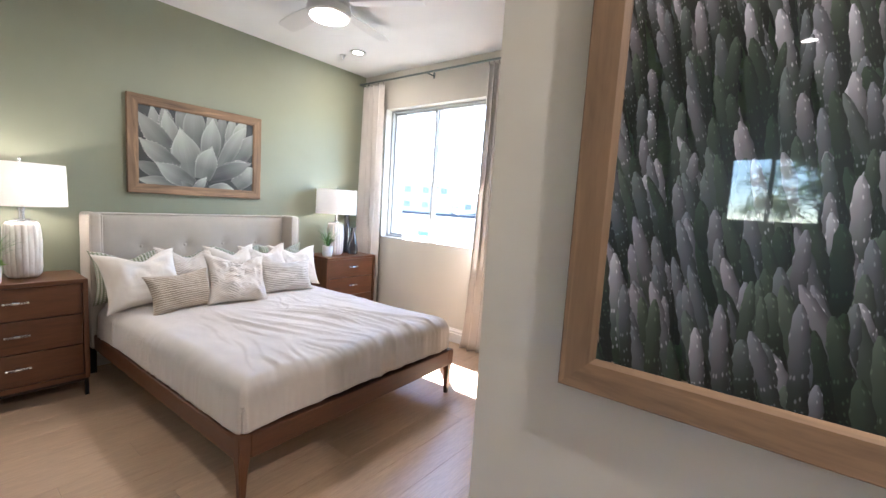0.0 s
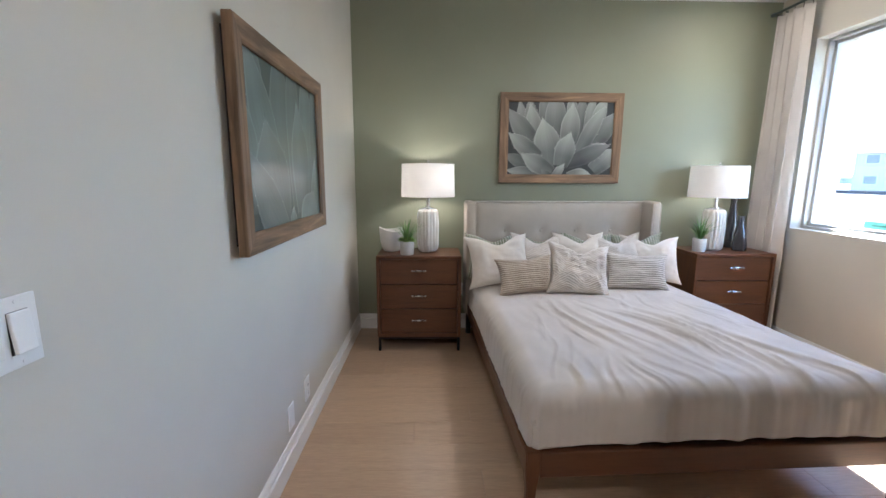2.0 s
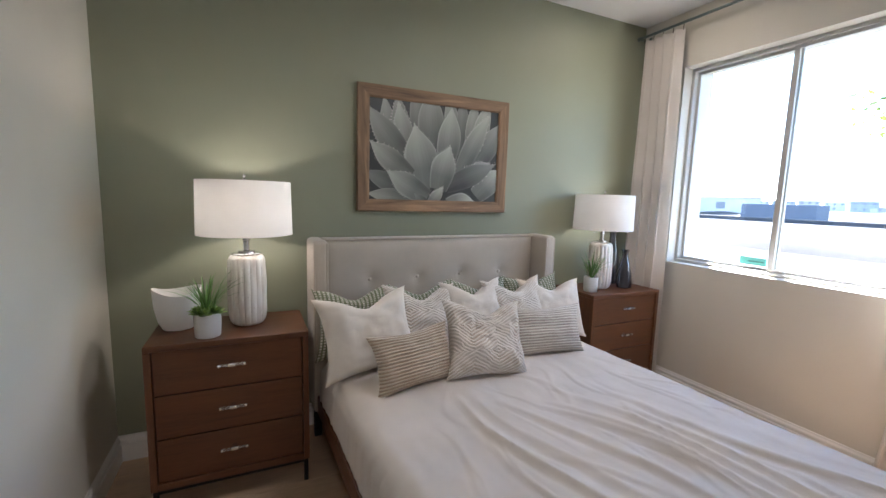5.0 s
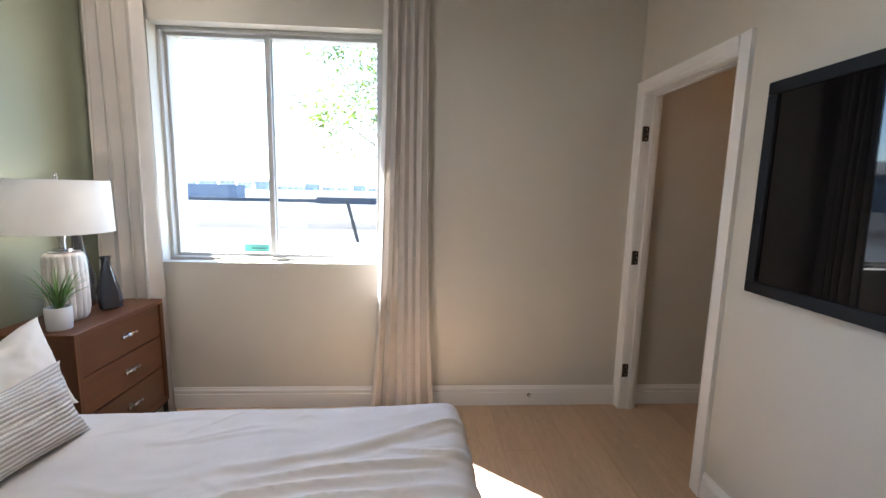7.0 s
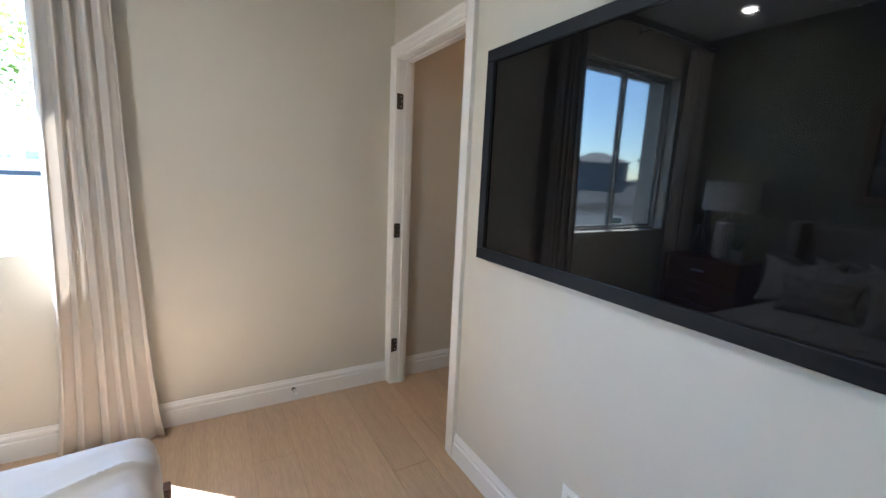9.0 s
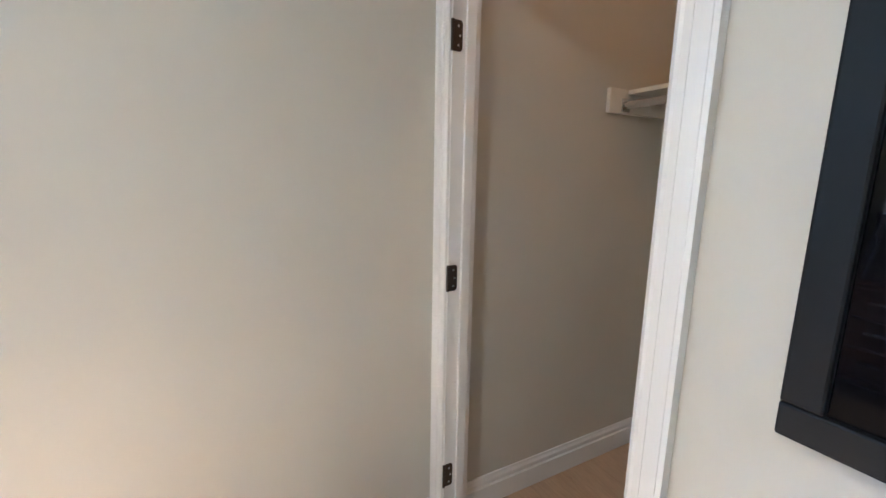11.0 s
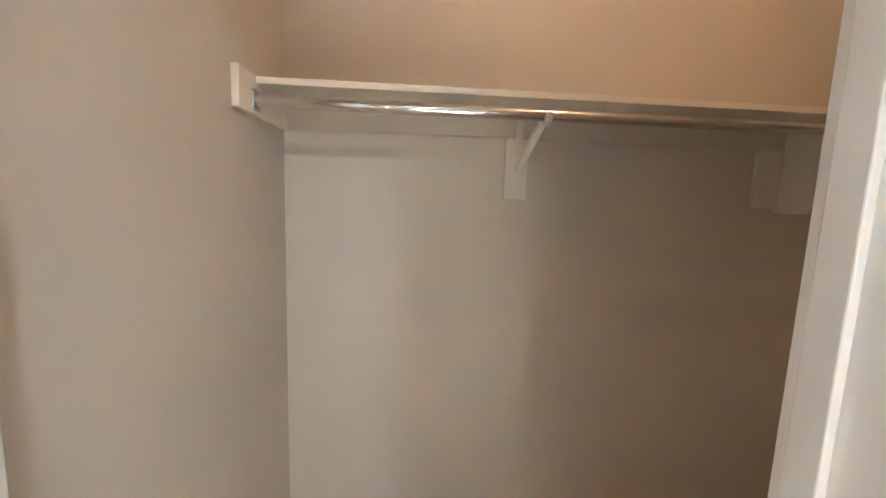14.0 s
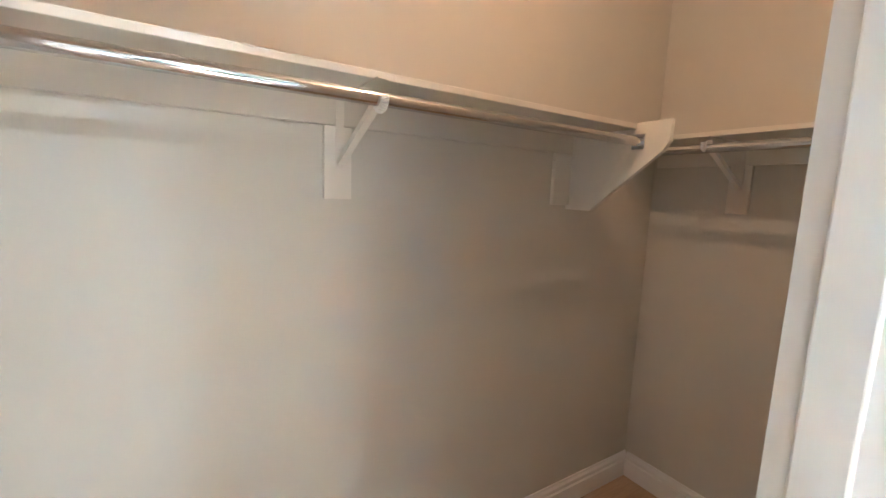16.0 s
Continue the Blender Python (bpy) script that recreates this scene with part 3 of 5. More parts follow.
def make_duvet():
    """A cover that drops over three sides of the mattress, with pulled folds along its length."""
    bm = bmesh.new()
    nx, ny = 250, 270
    hw, foot, head, top = 0.766, -2.108, -0.30, 0.55
    drop = 0.218
    rad = 0.085

    def fall(d):
        """Distance past the edge to (outward, down), with a rounded shoulder."""
        if d < 0:
            return d, 0.0
        q = rad * math.pi / 2
        if d < q:
            a = d / rad
            return rad * math.sin(a), rad * (1 - math.cos(a))
        return rad + 0.006 * math.sin((d - q) * 9), rad + d - q

    reach = rad * math.pi / 2 + drop - rad
    frnd = random.Random(31)
    folds = []
    # a few long sharp ridges that fan out towards the foot
    for k in range(9):
        xa = -0.30 + 0.085 * k + frnd.uniform(-0.03, 0.03)
        ya = -0.95 - 0.06 * k + frnd.uniform(-0.12, 0.12)
        yb = ya - frnd.uniform(0.55, 0.85)
        folds.append((xa, ya, xa + 0.10 + 0.02 * k, yb, frnd.uniform(0.010, 0.017), frnd.uniform(0.016, 0.022)))
    for k in range(34):
        xa = frnd.uniform(-0.62, 0.60)
        ya = frnd.uniform(-1.7, -0.75)
        yb = ya - frnd.uniform(0.15, 0.45)
        folds.append((xa, ya, xa + (ya - yb) * frnd.uniform(-0.1, 0.5), yb, frnd.uniform(0.002, 0.006), frnd.uniform(0.007, 0.016)))
    for k in range(26):
        xa = frnd.uniform(-0.68, 0.68)
        folds.append((xa, -1.86, xa + frnd.uniform(-0.02, 0.07), -2.24, frnd.uniform(0.003, 0.009), frnd.uniform(0.009, 0.016)))
    grid = []
    for j in range(ny + 1):
        row = []
        for i in range(nx + 1):
            s = -(hw - rad) - reach + (2 * (hw - rad) + 2 * reach) * i / nx
            t = head - (head - (foot + rad) + reach) * j / ny
            ax, dx = fall(abs(s) - (hw - rad))
            ay, dy = fall((foot + rad) - t)
            x = math.copysign(hw - rad + ax, s)
            y = foot + rad - ay
            d = (dx ** 3 + dy ** 3) ** (1 / 3)
            d = min(d, drop)
            both = min(dx, dy) / drop
            x -= math.copysign(0.045 * both, s)
            y += 0.03 * both
            # pulled folds that fan out towards the foot, and soft lumps
            ridge = 0.0
            for xa, ya, xb, yb, amp, wid in folds:
                f = (ya - t) / (ya - yb)
                if -0.15 < f < 1.15:
                    cx = xa + (xb - xa) * f + 0.05 * math.sin(f * 3.0 + xa * 9) + 0.02 * noise.noise((t * 3, xa * 7, 1.0))
                    e = (s - cx) / wid
                    if abs(e) < 5:
                        fade = math.sin(math.pi * min(1, max(0, (f + 0.15) / 1.3))) ** 0.8
                        ridge += amp * fade * (math.exp(-abs(e) * (1.0 if e < 0 else 0.55)) - 0.35 * math.exp(-((e + 1.8) ** 2)))
            n2 = noise.noise((x * 3.1 + y, y * 2.3, 7.7))
            n3 = noise.noise((x * 17, y * 7, 2.2))
            h = ridge + 0.009 * n2 + 0.0025 * n3
            side = min(1.0, d / 0.06)
            gather = (0.013 * noise.noise((x * 12 if dy > dx else 2.0, y * 12 if dx >= dy else 3.0, 5.0)) + 0.006 * noise.noise((x * 31 if dy > dx else 2.0, y * 31 if dx >= dy else 3.0, 8.0))) * side
            z = top - d + h * (1 - 0.55 * side) - 0.018 * max(0, (t - head + 0.5))
            crown = 0.012 * (1 - (x / hw) ** 2)
            ox = math.copysign(gather, s) if dx > 0 else 0
            oy = -gather if dy > 0 else 0
            hem = 0.006 * noise.noise((x * 6, y * 6, 9.0)) if d >= drop * 0.98 else 0
            row.append(bm.verts.new((x + ox, y + oy, z + crown + hem)))
        grid.append(row)
    for j in range(ny):
        for i in range(nx):
            bm.faces.new((grid[j][i], grid[j][i + 1], grid[j + 1][i + 1], grid[j + 1][i]))
    ob = part("duvet", bm, M_DUVET, smooth=True)
    sol = ob.modifiers.new("thickness", "SOLIDIFY")
    sol.thickness, sol.offset = 0.012, -1
    ob.matrix_basis = BED
    return tagged(ob, "off-white cotton duvet with soft wrinkles spread over the bed", "duvet")


make_duvet()


# ---- pillows ----
def pillow_mesh(name, w, h, thick, chop, seed, mat, rumple=1.0):
    bm = bmesh.new()
    uvl = bm.loops.layers.uv.new("uv")
    n = 34
    sides = []
    for sgn in (1, -1):
        rows = []
        for j in range(n + 1):
            row = []
            for i in range(n + 1):
                u, v = -1 + 2 * i / n, -1 + 2 * j / n
                pin_x = 1 - 0.17 * (1 - v * v) ** 1.0 * abs(u) ** 3
                pin_y = 1 - 0.14 * (1 - u * u) ** 1.0 * abs(v) ** 3
                x, z = u * w / 2 * pin_x, v * h / 2 * pin_y
                if v > 0:
                    z -= chop * h * math.exp(-(u / 0.42) ** 2) * v ** 2
                puff = max(0.0, (1 - abs(u) ** 2.6) * (1 - abs(v) ** 2.6)) ** 0.55
                y = sgn * thick / 2 * puff
                wr = noise.noise((u * 2.3 + seed, v * 2.3, seed * 1.7)) * 0.020 + noise.noise((u * 5 + seed, v * 5, seed)) * 0.009 + noise.noise((u * 10 + seed, v * 10, seed)) * 0.006
                dent = chop * 0.6 * thick * math.exp(-(u / 0.3) ** 2) * max(0, v) * puff
                y -= sgn * (dent + wr * puff * 0.8 * rumple)
                row.append((x, y, z))
            rows.append(row)
        sides.append(rows)
    vert = {}

    def at(sg, i, j):
        edge = i in (0, n) or j in (0, n)
        key = (0 if edge else sg, i, j)
        if key not in vert:
            p = sides[sg][j][i]
            vert[key] = bm.verts.new((p[0], 0 if edge else p[1], p[2]))
        return vert[key]

    for sg in (0, 1):
        for j in range(n):
            for i in range(n):
                f = bm.faces.new((at(sg, i, j), at(sg, i + 1, j), at(sg, i + 1, j + 1), at(sg, i, j + 1)))
                for lp, (a, b) in zip(f.loops, ((i, j), (i + 1, j), (i + 1, j + 1), (i, j + 1))):
                    lp[uvl].uv = (a / n * w / 0.45, b / n * h / 0.45)
    ob = part(name, bm, mat, smooth=True)
    return ob


def pillow(name, x, y, base, w, h, thick, lean, turn, roll, chop, seed, mat, label, rumple=1.0):
    """x, y, base: the middle of the lower edge, in the bed's own axes."""
    ob = pillow_mesh(name, w, h, thick, chop, seed, mat, rumple)
    ob.matrix_basis = BED @ pose(x, y, base, 0, 0, turn) @ pose(0, 0, 0, -lean, 0, 0) @ pose(0, 0, h / 2 - 0.01, 0, roll, 0)
    return tagged(ob, label, "pillow", "pillows on the bed")


GREEN = "green pillow with white woven dots leaning on the headboard"
IVORY = "plain ivory pillow with a dented top, leaning in the middle row"
HATCH = "ivory pillow with raised tan chevron stitching"
for k, x in enumerate((-0.585, -0.205, 0.195, 0.60)):
    pillow("throw_pillow", x, -0.33, 0.55, 0.44, 0.375, 0.13, 18, (4, -3, 3, -4)[k], (1.5, -1, 1, -2)[k], 0.14, 1.3 + k, M_DOTS, GREEN)
pillow("throw_pillow", -0.57, -0.58, 0.555, 0.50, 0.40, 0.17, 24, 8, -2, 0.16, 6.2, M_WHITE_CLOTH, IVORY)
pillow("throw_pillow", -0.27, -0.50, 0.555, 0.42, 0.40, 0.15, 22, -2, 2, 0.18, 7.4, M_CHEVRON, HATCH)
pillow("throw_pillow", 0.07, -0.49, 0.555, 0.42, 0.40, 0.15, 20, 3, 0, 0.18, 8.1, M_WHITE_CLOTH, IVORY)
pillow("throw_pillow", 0.34, -0.51, 0.555, 0.42, 0.40, 0.15, 22, -3, -2, 0.18, 9.6, M_CHEVRON, HATCH)
pillow("throw_pillow", 0.60, -0.52, 0.555, 0.46, 0.38, 0.16, 22, -6, 2, 0.16, 10.9, M_WHITE_CLOTH, IVORY)
pillow("lumbar_pillow", -0.44, -0.80, 0.555, 0.42, 0.27, 0.13, 22, 6, -3, 0.03, 11.7, M_RIB_TAN, "tan ribbed knit lumbar pillow lying against ivory pillows")
pillow("lumbar_pillow", 0.38, -0.72, 0.555, 0.46, 0.28, 0.13, 22, -8, 1, 0.03, 12.4, M_RIB_IVORY, "ivory ribbed knit lumbar pillow")
pillow("throw_pillow", -0.08, -0.85, 0.555, 0.44, 0.39, 0.16, 30, -3, 6, 0.17, 13.8, M_CHEVRON, "ivory square pillow with chevron stitching at the front of the pile", 2.5)


# ---- nightstands ----
def make_nightstand():
    ns = group_at("nightstand", Matrix(), "walnut nightstand with three drawers on black metal legs", "nightstand", "nightstands beside the bed")
    w, d, h, leg, t = 0.642, 0.39, 0.752, 0.115, 0.026
    x0, x1 = -w / 2, w / 2
    part("top", boxed(x0, x1, -d / 2, d / 2, h - t, h, 0.003), M_WALNUT, ns)
    part("side_panel", boxed(x0, x0 + t, -d / 2, d / 2, leg, h - t, 0.002), M_WALNUT_Z, ns)
    part("side_panel", boxed(x1 - t, x1, -d / 2, d / 2, leg, h - t, 0.002), M_WALNUT_Z, ns)
    part("bottom_panel", boxed(x0 + t, x1 - t, -d / 2, d / 2, leg, leg + 0.03, 0.002), M_WALNUT, ns)
    part("back_panel", boxed(x0 + t, x1 - t, d / 2 - 0.012, d / 2 - 0.002, leg + 0.03, h - t), M_WALNUT, ns)
    z = leg + 0.03
    dh = (h - t - z) / 3
    for k in range(3):
        a, b = z + k * dh + 0.003, z + (k + 1) * dh - 0.003
        dr = part("drawer", boxed(x0 + t + 0.003, x1 - t - 0.003, -d / 2 + 0.010, d / 2 - 0.05, a, b, 0.0025), M_WALNUT, ns)
        zc = (a + b) / 2 + 0.012
        yf = -d / 2 + 0.010
        part("handle", rod(bmesh.new(), (-0.048, yf - 0.026, zc), (0.048, yf - 0.026, zc), 0.0065, seg=14), M_ACRYLIC, dr, "clear acrylic bar handle", smooth=True)
        part("handle_sleeve", rod(bmesh.new(), (-0.013, yf - 0.026, zc), (0.013, yf - 0.026, zc), 0.0095, seg=14), M_CHROME, dr, "chrome sleeve", smooth=True)
        part("handle_post", rod(bmesh.new(), (0, yf, zc), (0, yf - 0.020, zc), 0.011, 0.006, seg=14), M_CHROME, dr, "chrome post", smooth=True)
        for q in (-0.05, 0.05):
            part("handle_cap", rod(bmesh.new(), (q - 0.004, yf - 0.026, zc), (q + 0.004, yf - 0.026, zc), 0.0078, seg=12), M_CHROME, dr, "chrome end cap", smooth=True)
    for sx in (-1, 1):
        for sy in (-1, 1):
            cx, cy = sx * (w / 2 - 0.016), sy * (d / 2 - 0.016)
            part("leg", boxed(cx - 0.010, cx + 0.010, cy - 0.010, cy + 0.010, 0, leg, 0.0015), M_BLACK, ns, "black metal leg")
        part("leg_rail", boxed(sx * (w / 2 - 0.016) - 0.009, sx * (w / 2 - 0.016) + 0.009, -d / 2 + 0.026, d / 2 - 0.026, leg - 0.018, leg, 0.001), M_BLACK, ns)
    part("leg_rail", boxed(x0 + 0.026, x1 - 0.026, -d / 2 + 0.007, -d / 2 + 0.025, leg - 0.018, leg, 0.001), M_BLACK, ns)
    return ns


NS_TOP = 0.752
night = make_nightstand()
night.matrix_basis = pose(0.553, -0.322, 0)
other = copy_thing(night, pose(3.062, -0.213, 0))


# ---- lamps ----
def make_lamp():
    lamp = group_at("table_lamp", Matrix(), "lit table lamp with ribbed white ceramic base and white drum shade", "lamp", "table lamps on the nightstands")

    def rib(a, r, z):
        k = 1.0 if 0.012 < z < 0.325 else 0.0
        return r + k * 0.0065 * (abs(math.sin(a * 9)) ** 0.7 - 0.6) + k * 0.0015 * math.sin(z * 40 + a * 5)

    prof = [(0.062, 0.0), (0.070, 0.006), (0.078, 0.02), (0.083, 0.06), (0.085, 0.13), (0.085, 0.2), (0.083, 0.27), (0.080, 0.31), (0.077, 0.325), (0.068, 0.335), (0.055, 0.338), (0.03, 0.338)]
    part("base", lathe(prof, 108, rib), M_CERAMIC, lamp, smooth=True)
    part("collar", lathe([(0.066, 0.3385), (0.067, 0.343), (0.060, 0.346), (0.038, 0.345), (0.038, 0.356), (0.015, 0.358), (0.014, 0.40), (0.018, 0.402), (0.018, 0.44), (0.01, 0.445)], 32), M_CHROME, lamp, "polished chrome collar", smooth=True)
    shade = bmesh.new()
    seg = 64
    prof = [(0.210, 0.435), (0.2045, 0.685), (0.2025, 0.685), (0.208, 0.435)]
    rings = [[shade.verts.new((r * math.cos(2 * math.pi * k / seg), r * math.sin(2 * math.pi * k / seg), z)) for k in range(seg)] for r, z in prof]
    for q in range(4):
        a, b = rings[q], rings[(q + 1) % 4]
        for k in range(seg):
            shade.faces.new((a[k], a[(k + 1) % seg], b[(k + 1) % seg], b[k]))
    sh = part("shade", shade, M_SHADE, lamp, "white linen drum shade", smooth=True)
    bm = bmesh.new()
    for a in (0, 120, 240):
        rod(bm, (0, 0, 0.682), (0.203 * math.cos(radians(a)), 0.203 * math.sin(radians(a)), 0.682), 0.0018, seg=6)
    part("spider", bm, M_CHROME, sh)
    part("harp", lathe([(0.004, 0.44), (0.004, 0.69)], 8), M_CHROME, lamp)
    part("finial", lathe([(0.004, 0.69), (0.011, 0.693), (0.011, 0.697), (0.006, 0.701), (0.006, 0.707), (0.009, 0.711), (0.004, 0.716)], 14), M_CHROME, lamp, "chrome finial", smooth=True)
    return lamp


lamp_w = make_lamp()
lamp_w.matrix_basis = pose(0.62, -0.285, NS_TOP)
copy_thing(lamp_w, pose(2.985, -0.20, NS_TOP, 0, 0, 40))


# ---- things on the nightstands ----
def leaf_material(name, colour):
    m, nt, b = material(name, colour, 0.45)
    geo = nt.nodes.new("ShaderNodeNewGeometry")
    nt.links.new(ramp(nt, geo.outputs["Random Per Island"], [(0.0, dark(colour, 0.55)), (0.6, colour), (1.0, (colour[0] * 1.6, colour[1] * 1.45, colour[2] * 1.3))]), b.inputs["Base Color"])
    b.inputs["Subsurface Weight"].default_value = 0.0
    return m


M_GRASS = leaf_material("houseplant_leaf", (0.10, 0.22, 0.05))
M_SUCC = leaf_material("succulent_leaf", (0.22, 0.36, 0.10))


def blade(bm, a, turn, length, width, up, curl, n=7):
    """A strap leaf: it rises at the angle up and bows over by curl (degrees)."""
    p = Vector(a)
    d = Vector((math.cos(turn), math.sin(turn), 0))
    side = Vector((-d.y, d.x, 0))
    rows = []
    for k in range(n + 1):
        f = k / n
        wv = width * (1 - f ** 2.2) * (0.6 + 0.8 * min(1, f * 3)) * 0.5
        e = radians(up - curl * f)
        rows.append([bm.verts.new(p - side * wv), bm.verts.new(p + Vector((0, 0, -wv * 0.5))), bm.verts.new(p + side * wv)])
        p = p + (d * math.cos(e) + Vector((0, 0, math.sin(e)))) * (length / n)
    for r, s in zip(rows, rows[1:]):
        bm.faces.new((r[0], r[1], s[1], s[0]))
        bm.faces.new((r[1], r[2], s[2], s[1]))


def potted_plant(x, y, r, h, tall, succulent, seed, label):
    rnd = random.Random(seed)
    p = group_at("potted_plant", pose(x, y, NS_TOP), label, "plant")
    part("pot", lathe([(r * 0.90, 0), (r * 0.95, 0.004), (r, h * 0.6), (r, h - 0.002), (r * 0.97, h), (r * 0.86, h), (r * 0.86, h - 0.02)], 36), M_POT, p, smooth=True)
    part("soil", lathe([(r * 0.855, h - 0.019), (r * 0.5, h - 0.012), (0.001, h - 0.010)], 18, closed_top=False), M_SOIL, p)
    bm = bmesh.new()
    for k in range(46):
        a = rnd.uniform(0, 6.283)
        q = rnd.uniform(0, r * 0.45)
        blade(bm, (q * math.cos(a), q * math.sin(a), h - 0.013), a + rnd.uniform(-0.5, 0.5), tall * rnd.uniform(0.6, 1.15), rnd.uniform(0.004, 0.008), rnd.uniform(62, 88), rnd.uniform(15, 75))
    part("leaves", bm, M_GRASS, p, "slender green leaves")
    if succulent:
        bm = bmesh.new()
        for (cx, cy) in ((0.0, -0.028), (0.028, -0.012), (-0.028, -0.015), (0.02, 0.02), (-0.02, 0.022), (0.0, -0.045), (0.042, -0.02), (-0.042, 0.0)):
            for k in range(22):
                a = k * 2.4
                f = k / 22
                blade(bm, (cx, cy, h - 0.004 + 0.014 * (1 - f)), a, 0.022 + 0.022 * f, 0.019, 75 - 62 * f, 25, 4)
        part("succulent", bm, M_SUCC, p, "light green succulent rosettes")


potted_plant(0.46, -0.435, 0.054, 0.105, 0.20, True, 3, "green grass and succulents in a round grey planter on the nightstand")
potted_plant(2.835, -0.275, 0.050, 0.105, 0.20, False, 5, "slender green houseplant in a pale grey planter on the nightstand")


def make_bowl():
    bm = bmesh.new()
    seg = 40
    prof = [(0.045, 0.0), (0.062, 0.004), (0.080, 0.04), (0.092, 0.10), (0.097, 0.165), (0.098, 0.18), (0.093, 0.18), (0.090, 0.16), (0.080, 0.07), (0.05, 0.02), (0.001, 0.015)]

    rings = []
    for r, z in prof:
        ring = []
        for k in range(seg):
            a = 2 * math.pi * k / seg
            dz = 0.012 * math.sin(a * 2 + 1.0) * max(0, (z - 0.1) / 0.08) + (0.005 * math.exp(-((a - 3.0) / 0.35) ** 2) if z > 0.15 else 0)
            ring.append(bm.verts.new((r * math.cos(a), r * math.sin(a), z + dz)))
        rings.append(ring)
    for a, b in zip(rings, rings[1:]):
        for k in range(seg):
            bm.faces.new((a[k], a[(k + 1) % seg], b[(k + 1) % seg], b[k]))
    bm.faces.new(rings[0][::-1])
    ob = part("bowl", bm, M_BOWL, smooth=True)
    ob.matrix_basis = pose(0.328, -0.275, NS_TOP)
    tagged(ob, "deep white stoneware bowl with an uneven rim on the nightstand", "bowl")


make_bowl()


def vase(x, y, height, r, turn, label):
    """A twisted, facetted bottle vase."""
    def facet(a, q, z):
        tw = a + z * 5.0
        return q * (1 + 0.10 * math.cos(3 * tw))

    prof = [(r * 0.75, 0), (r * 0.95, 0.006), (r, height * 0.18), (r * 0.92, height * 0.38), (r * 0.62, height * 0.62), (r * 0.42, height * 0.8), (r * 0.40, height * 0.93), (r * 0.52, height), (r * 0.45, height), (r * 0.33, height * 0.93), (r * 0.33, height * 0.7)]
    ob = part("vase", lathe(prof, 36, facet), M_VASE, smooth=True)
    ob.matrix_basis = pose(x, y, NS_TOP, 0, 0, turn)
    tagged(ob, label, "vase", "smoked glass vases")


vase(3.225, -0.085, 0.43, 0.060, 0, "tall smoked dark glass vase behind the lamp")
vase(3.18, -0.255, 0.285, 0.055, 70, "short smoked dark glass vase on the nightstand")


# ---- curtains and rod ----
def curtain(name, ya, yb, yat, ybt, folds, seed, label):
    """ya..yb: its foot; yat..ybt: its top, both along the window wall."""
    bm = bmesh.new()
    nu, nv = 170, 40
    z0, z1 = 0.018, 2.60
    rows = []
    for j in range(nv + 1):
        f = j / nv
        z = z0 + f * (z1 - z0)
        row = []
        for i in range(nu + 1):
            u = i / nu
            yl, yr = ya + (yat - ya) * f ** 0.55 - 0.02 * (1 - f) ** 5, yb + (ybt - yb) * f ** 0.55 + 0.02 * (1 - f) ** 5
            ph = u * folds * 2 * math.pi + 3.2 * noise.noise((u * 2.6 + seed, f * 0.55, seed))
            amp = 0.046 * (1.0 - 0.40 * f) * max(0.25, 0.75 + 0.75 * noise.noise((u * 3.4, f * 0.9, seed + 3)))
            crease = 0.007 * noise.noise((u * 13 + seed, f * 0.9, seed)) * (1 - 0.5 * f)
            x = W - 0.095 + amp * math.sin(ph) + crease - 0.026 * (1 - f) ** 4
            y = yl + (yr - yl) * u + 0.010 * math.sin(2 * ph) + 0.006 * noise.noise((u * 9, f * 3, seed))
            row.append(bm.verts.new((x, y, z)))
        rows.append(row)
    for a, b in zip(rows, rows[1:]):
        for i in range(nu):
            bm.faces.new((a[i], a[i + 1], b[i + 1], b[i]))
    top = group_at(name, Matrix(), label, "curtain", "window curtains")
    ob = part("panel", bm, M_CURTAIN, top, smooth=True)
    sol = ob.modifiers.new("thickness", "SOLIDIFY")
    sol.thickness = 0.0025
    n = folds
    for k in range(n + 1):
        y = yat + (ybt - yat) * k / n
        bm = bmesh.new()
        bmesh.ops.create_uvsphere(bm, u_segments=6, v_segments=4, radius=0.004, matrix=Matrix.Translation((W - 0.095, y, 2.607)))
        rod(bm, (W - 0.095, y, 2.59), (W - 0.095, y, 2.625), 0.0028, seg=6)
        part("hook", bm, M_BRONZE, top)
    return top


curtain("curtain", -0.43, -0.07, -0.39, -0.075, 4, 2.0, "beige linen curtain panel hanging in soft folds at the corner")
curtain("curtain", -2.03, -1.655, -1.975, -1.725, 5, 5.0, "beige linen curtain panel, drawn aside and reaching the floor")
cr = group_at("curtain_rod", Matrix(), "thin grey metal curtain rod with wall brackets above the window", "curtain rod")
part("pole", rod(bmesh.new(), (W - 0.095, -0.035, 2.638), (W - 0.095, -2.12, 2.638), 0.0095, seg=16), M_ROD, cr, smooth=True)
for y in (-0.05, -1.02, -2.08):
    bm = boxed(W - 0.006, W, y - 0.012, y + 0.012, 2.60, 2.66, 0.002)
    box(bm, W - 0.10, W - 0.006, y - 0.006, y + 0.006, 2.620, 2.629)
    part("bracket", bm, M_ROD, cr)
for y in (-0.03, -2.13):
    part("finial", rod(bmesh.new(), (W - 0.095, y - 0.012, 2.638), (W - 0.095, y + 0.012, 2.638), 0.014, seg=16), M_ROD, cr, smooth=True)


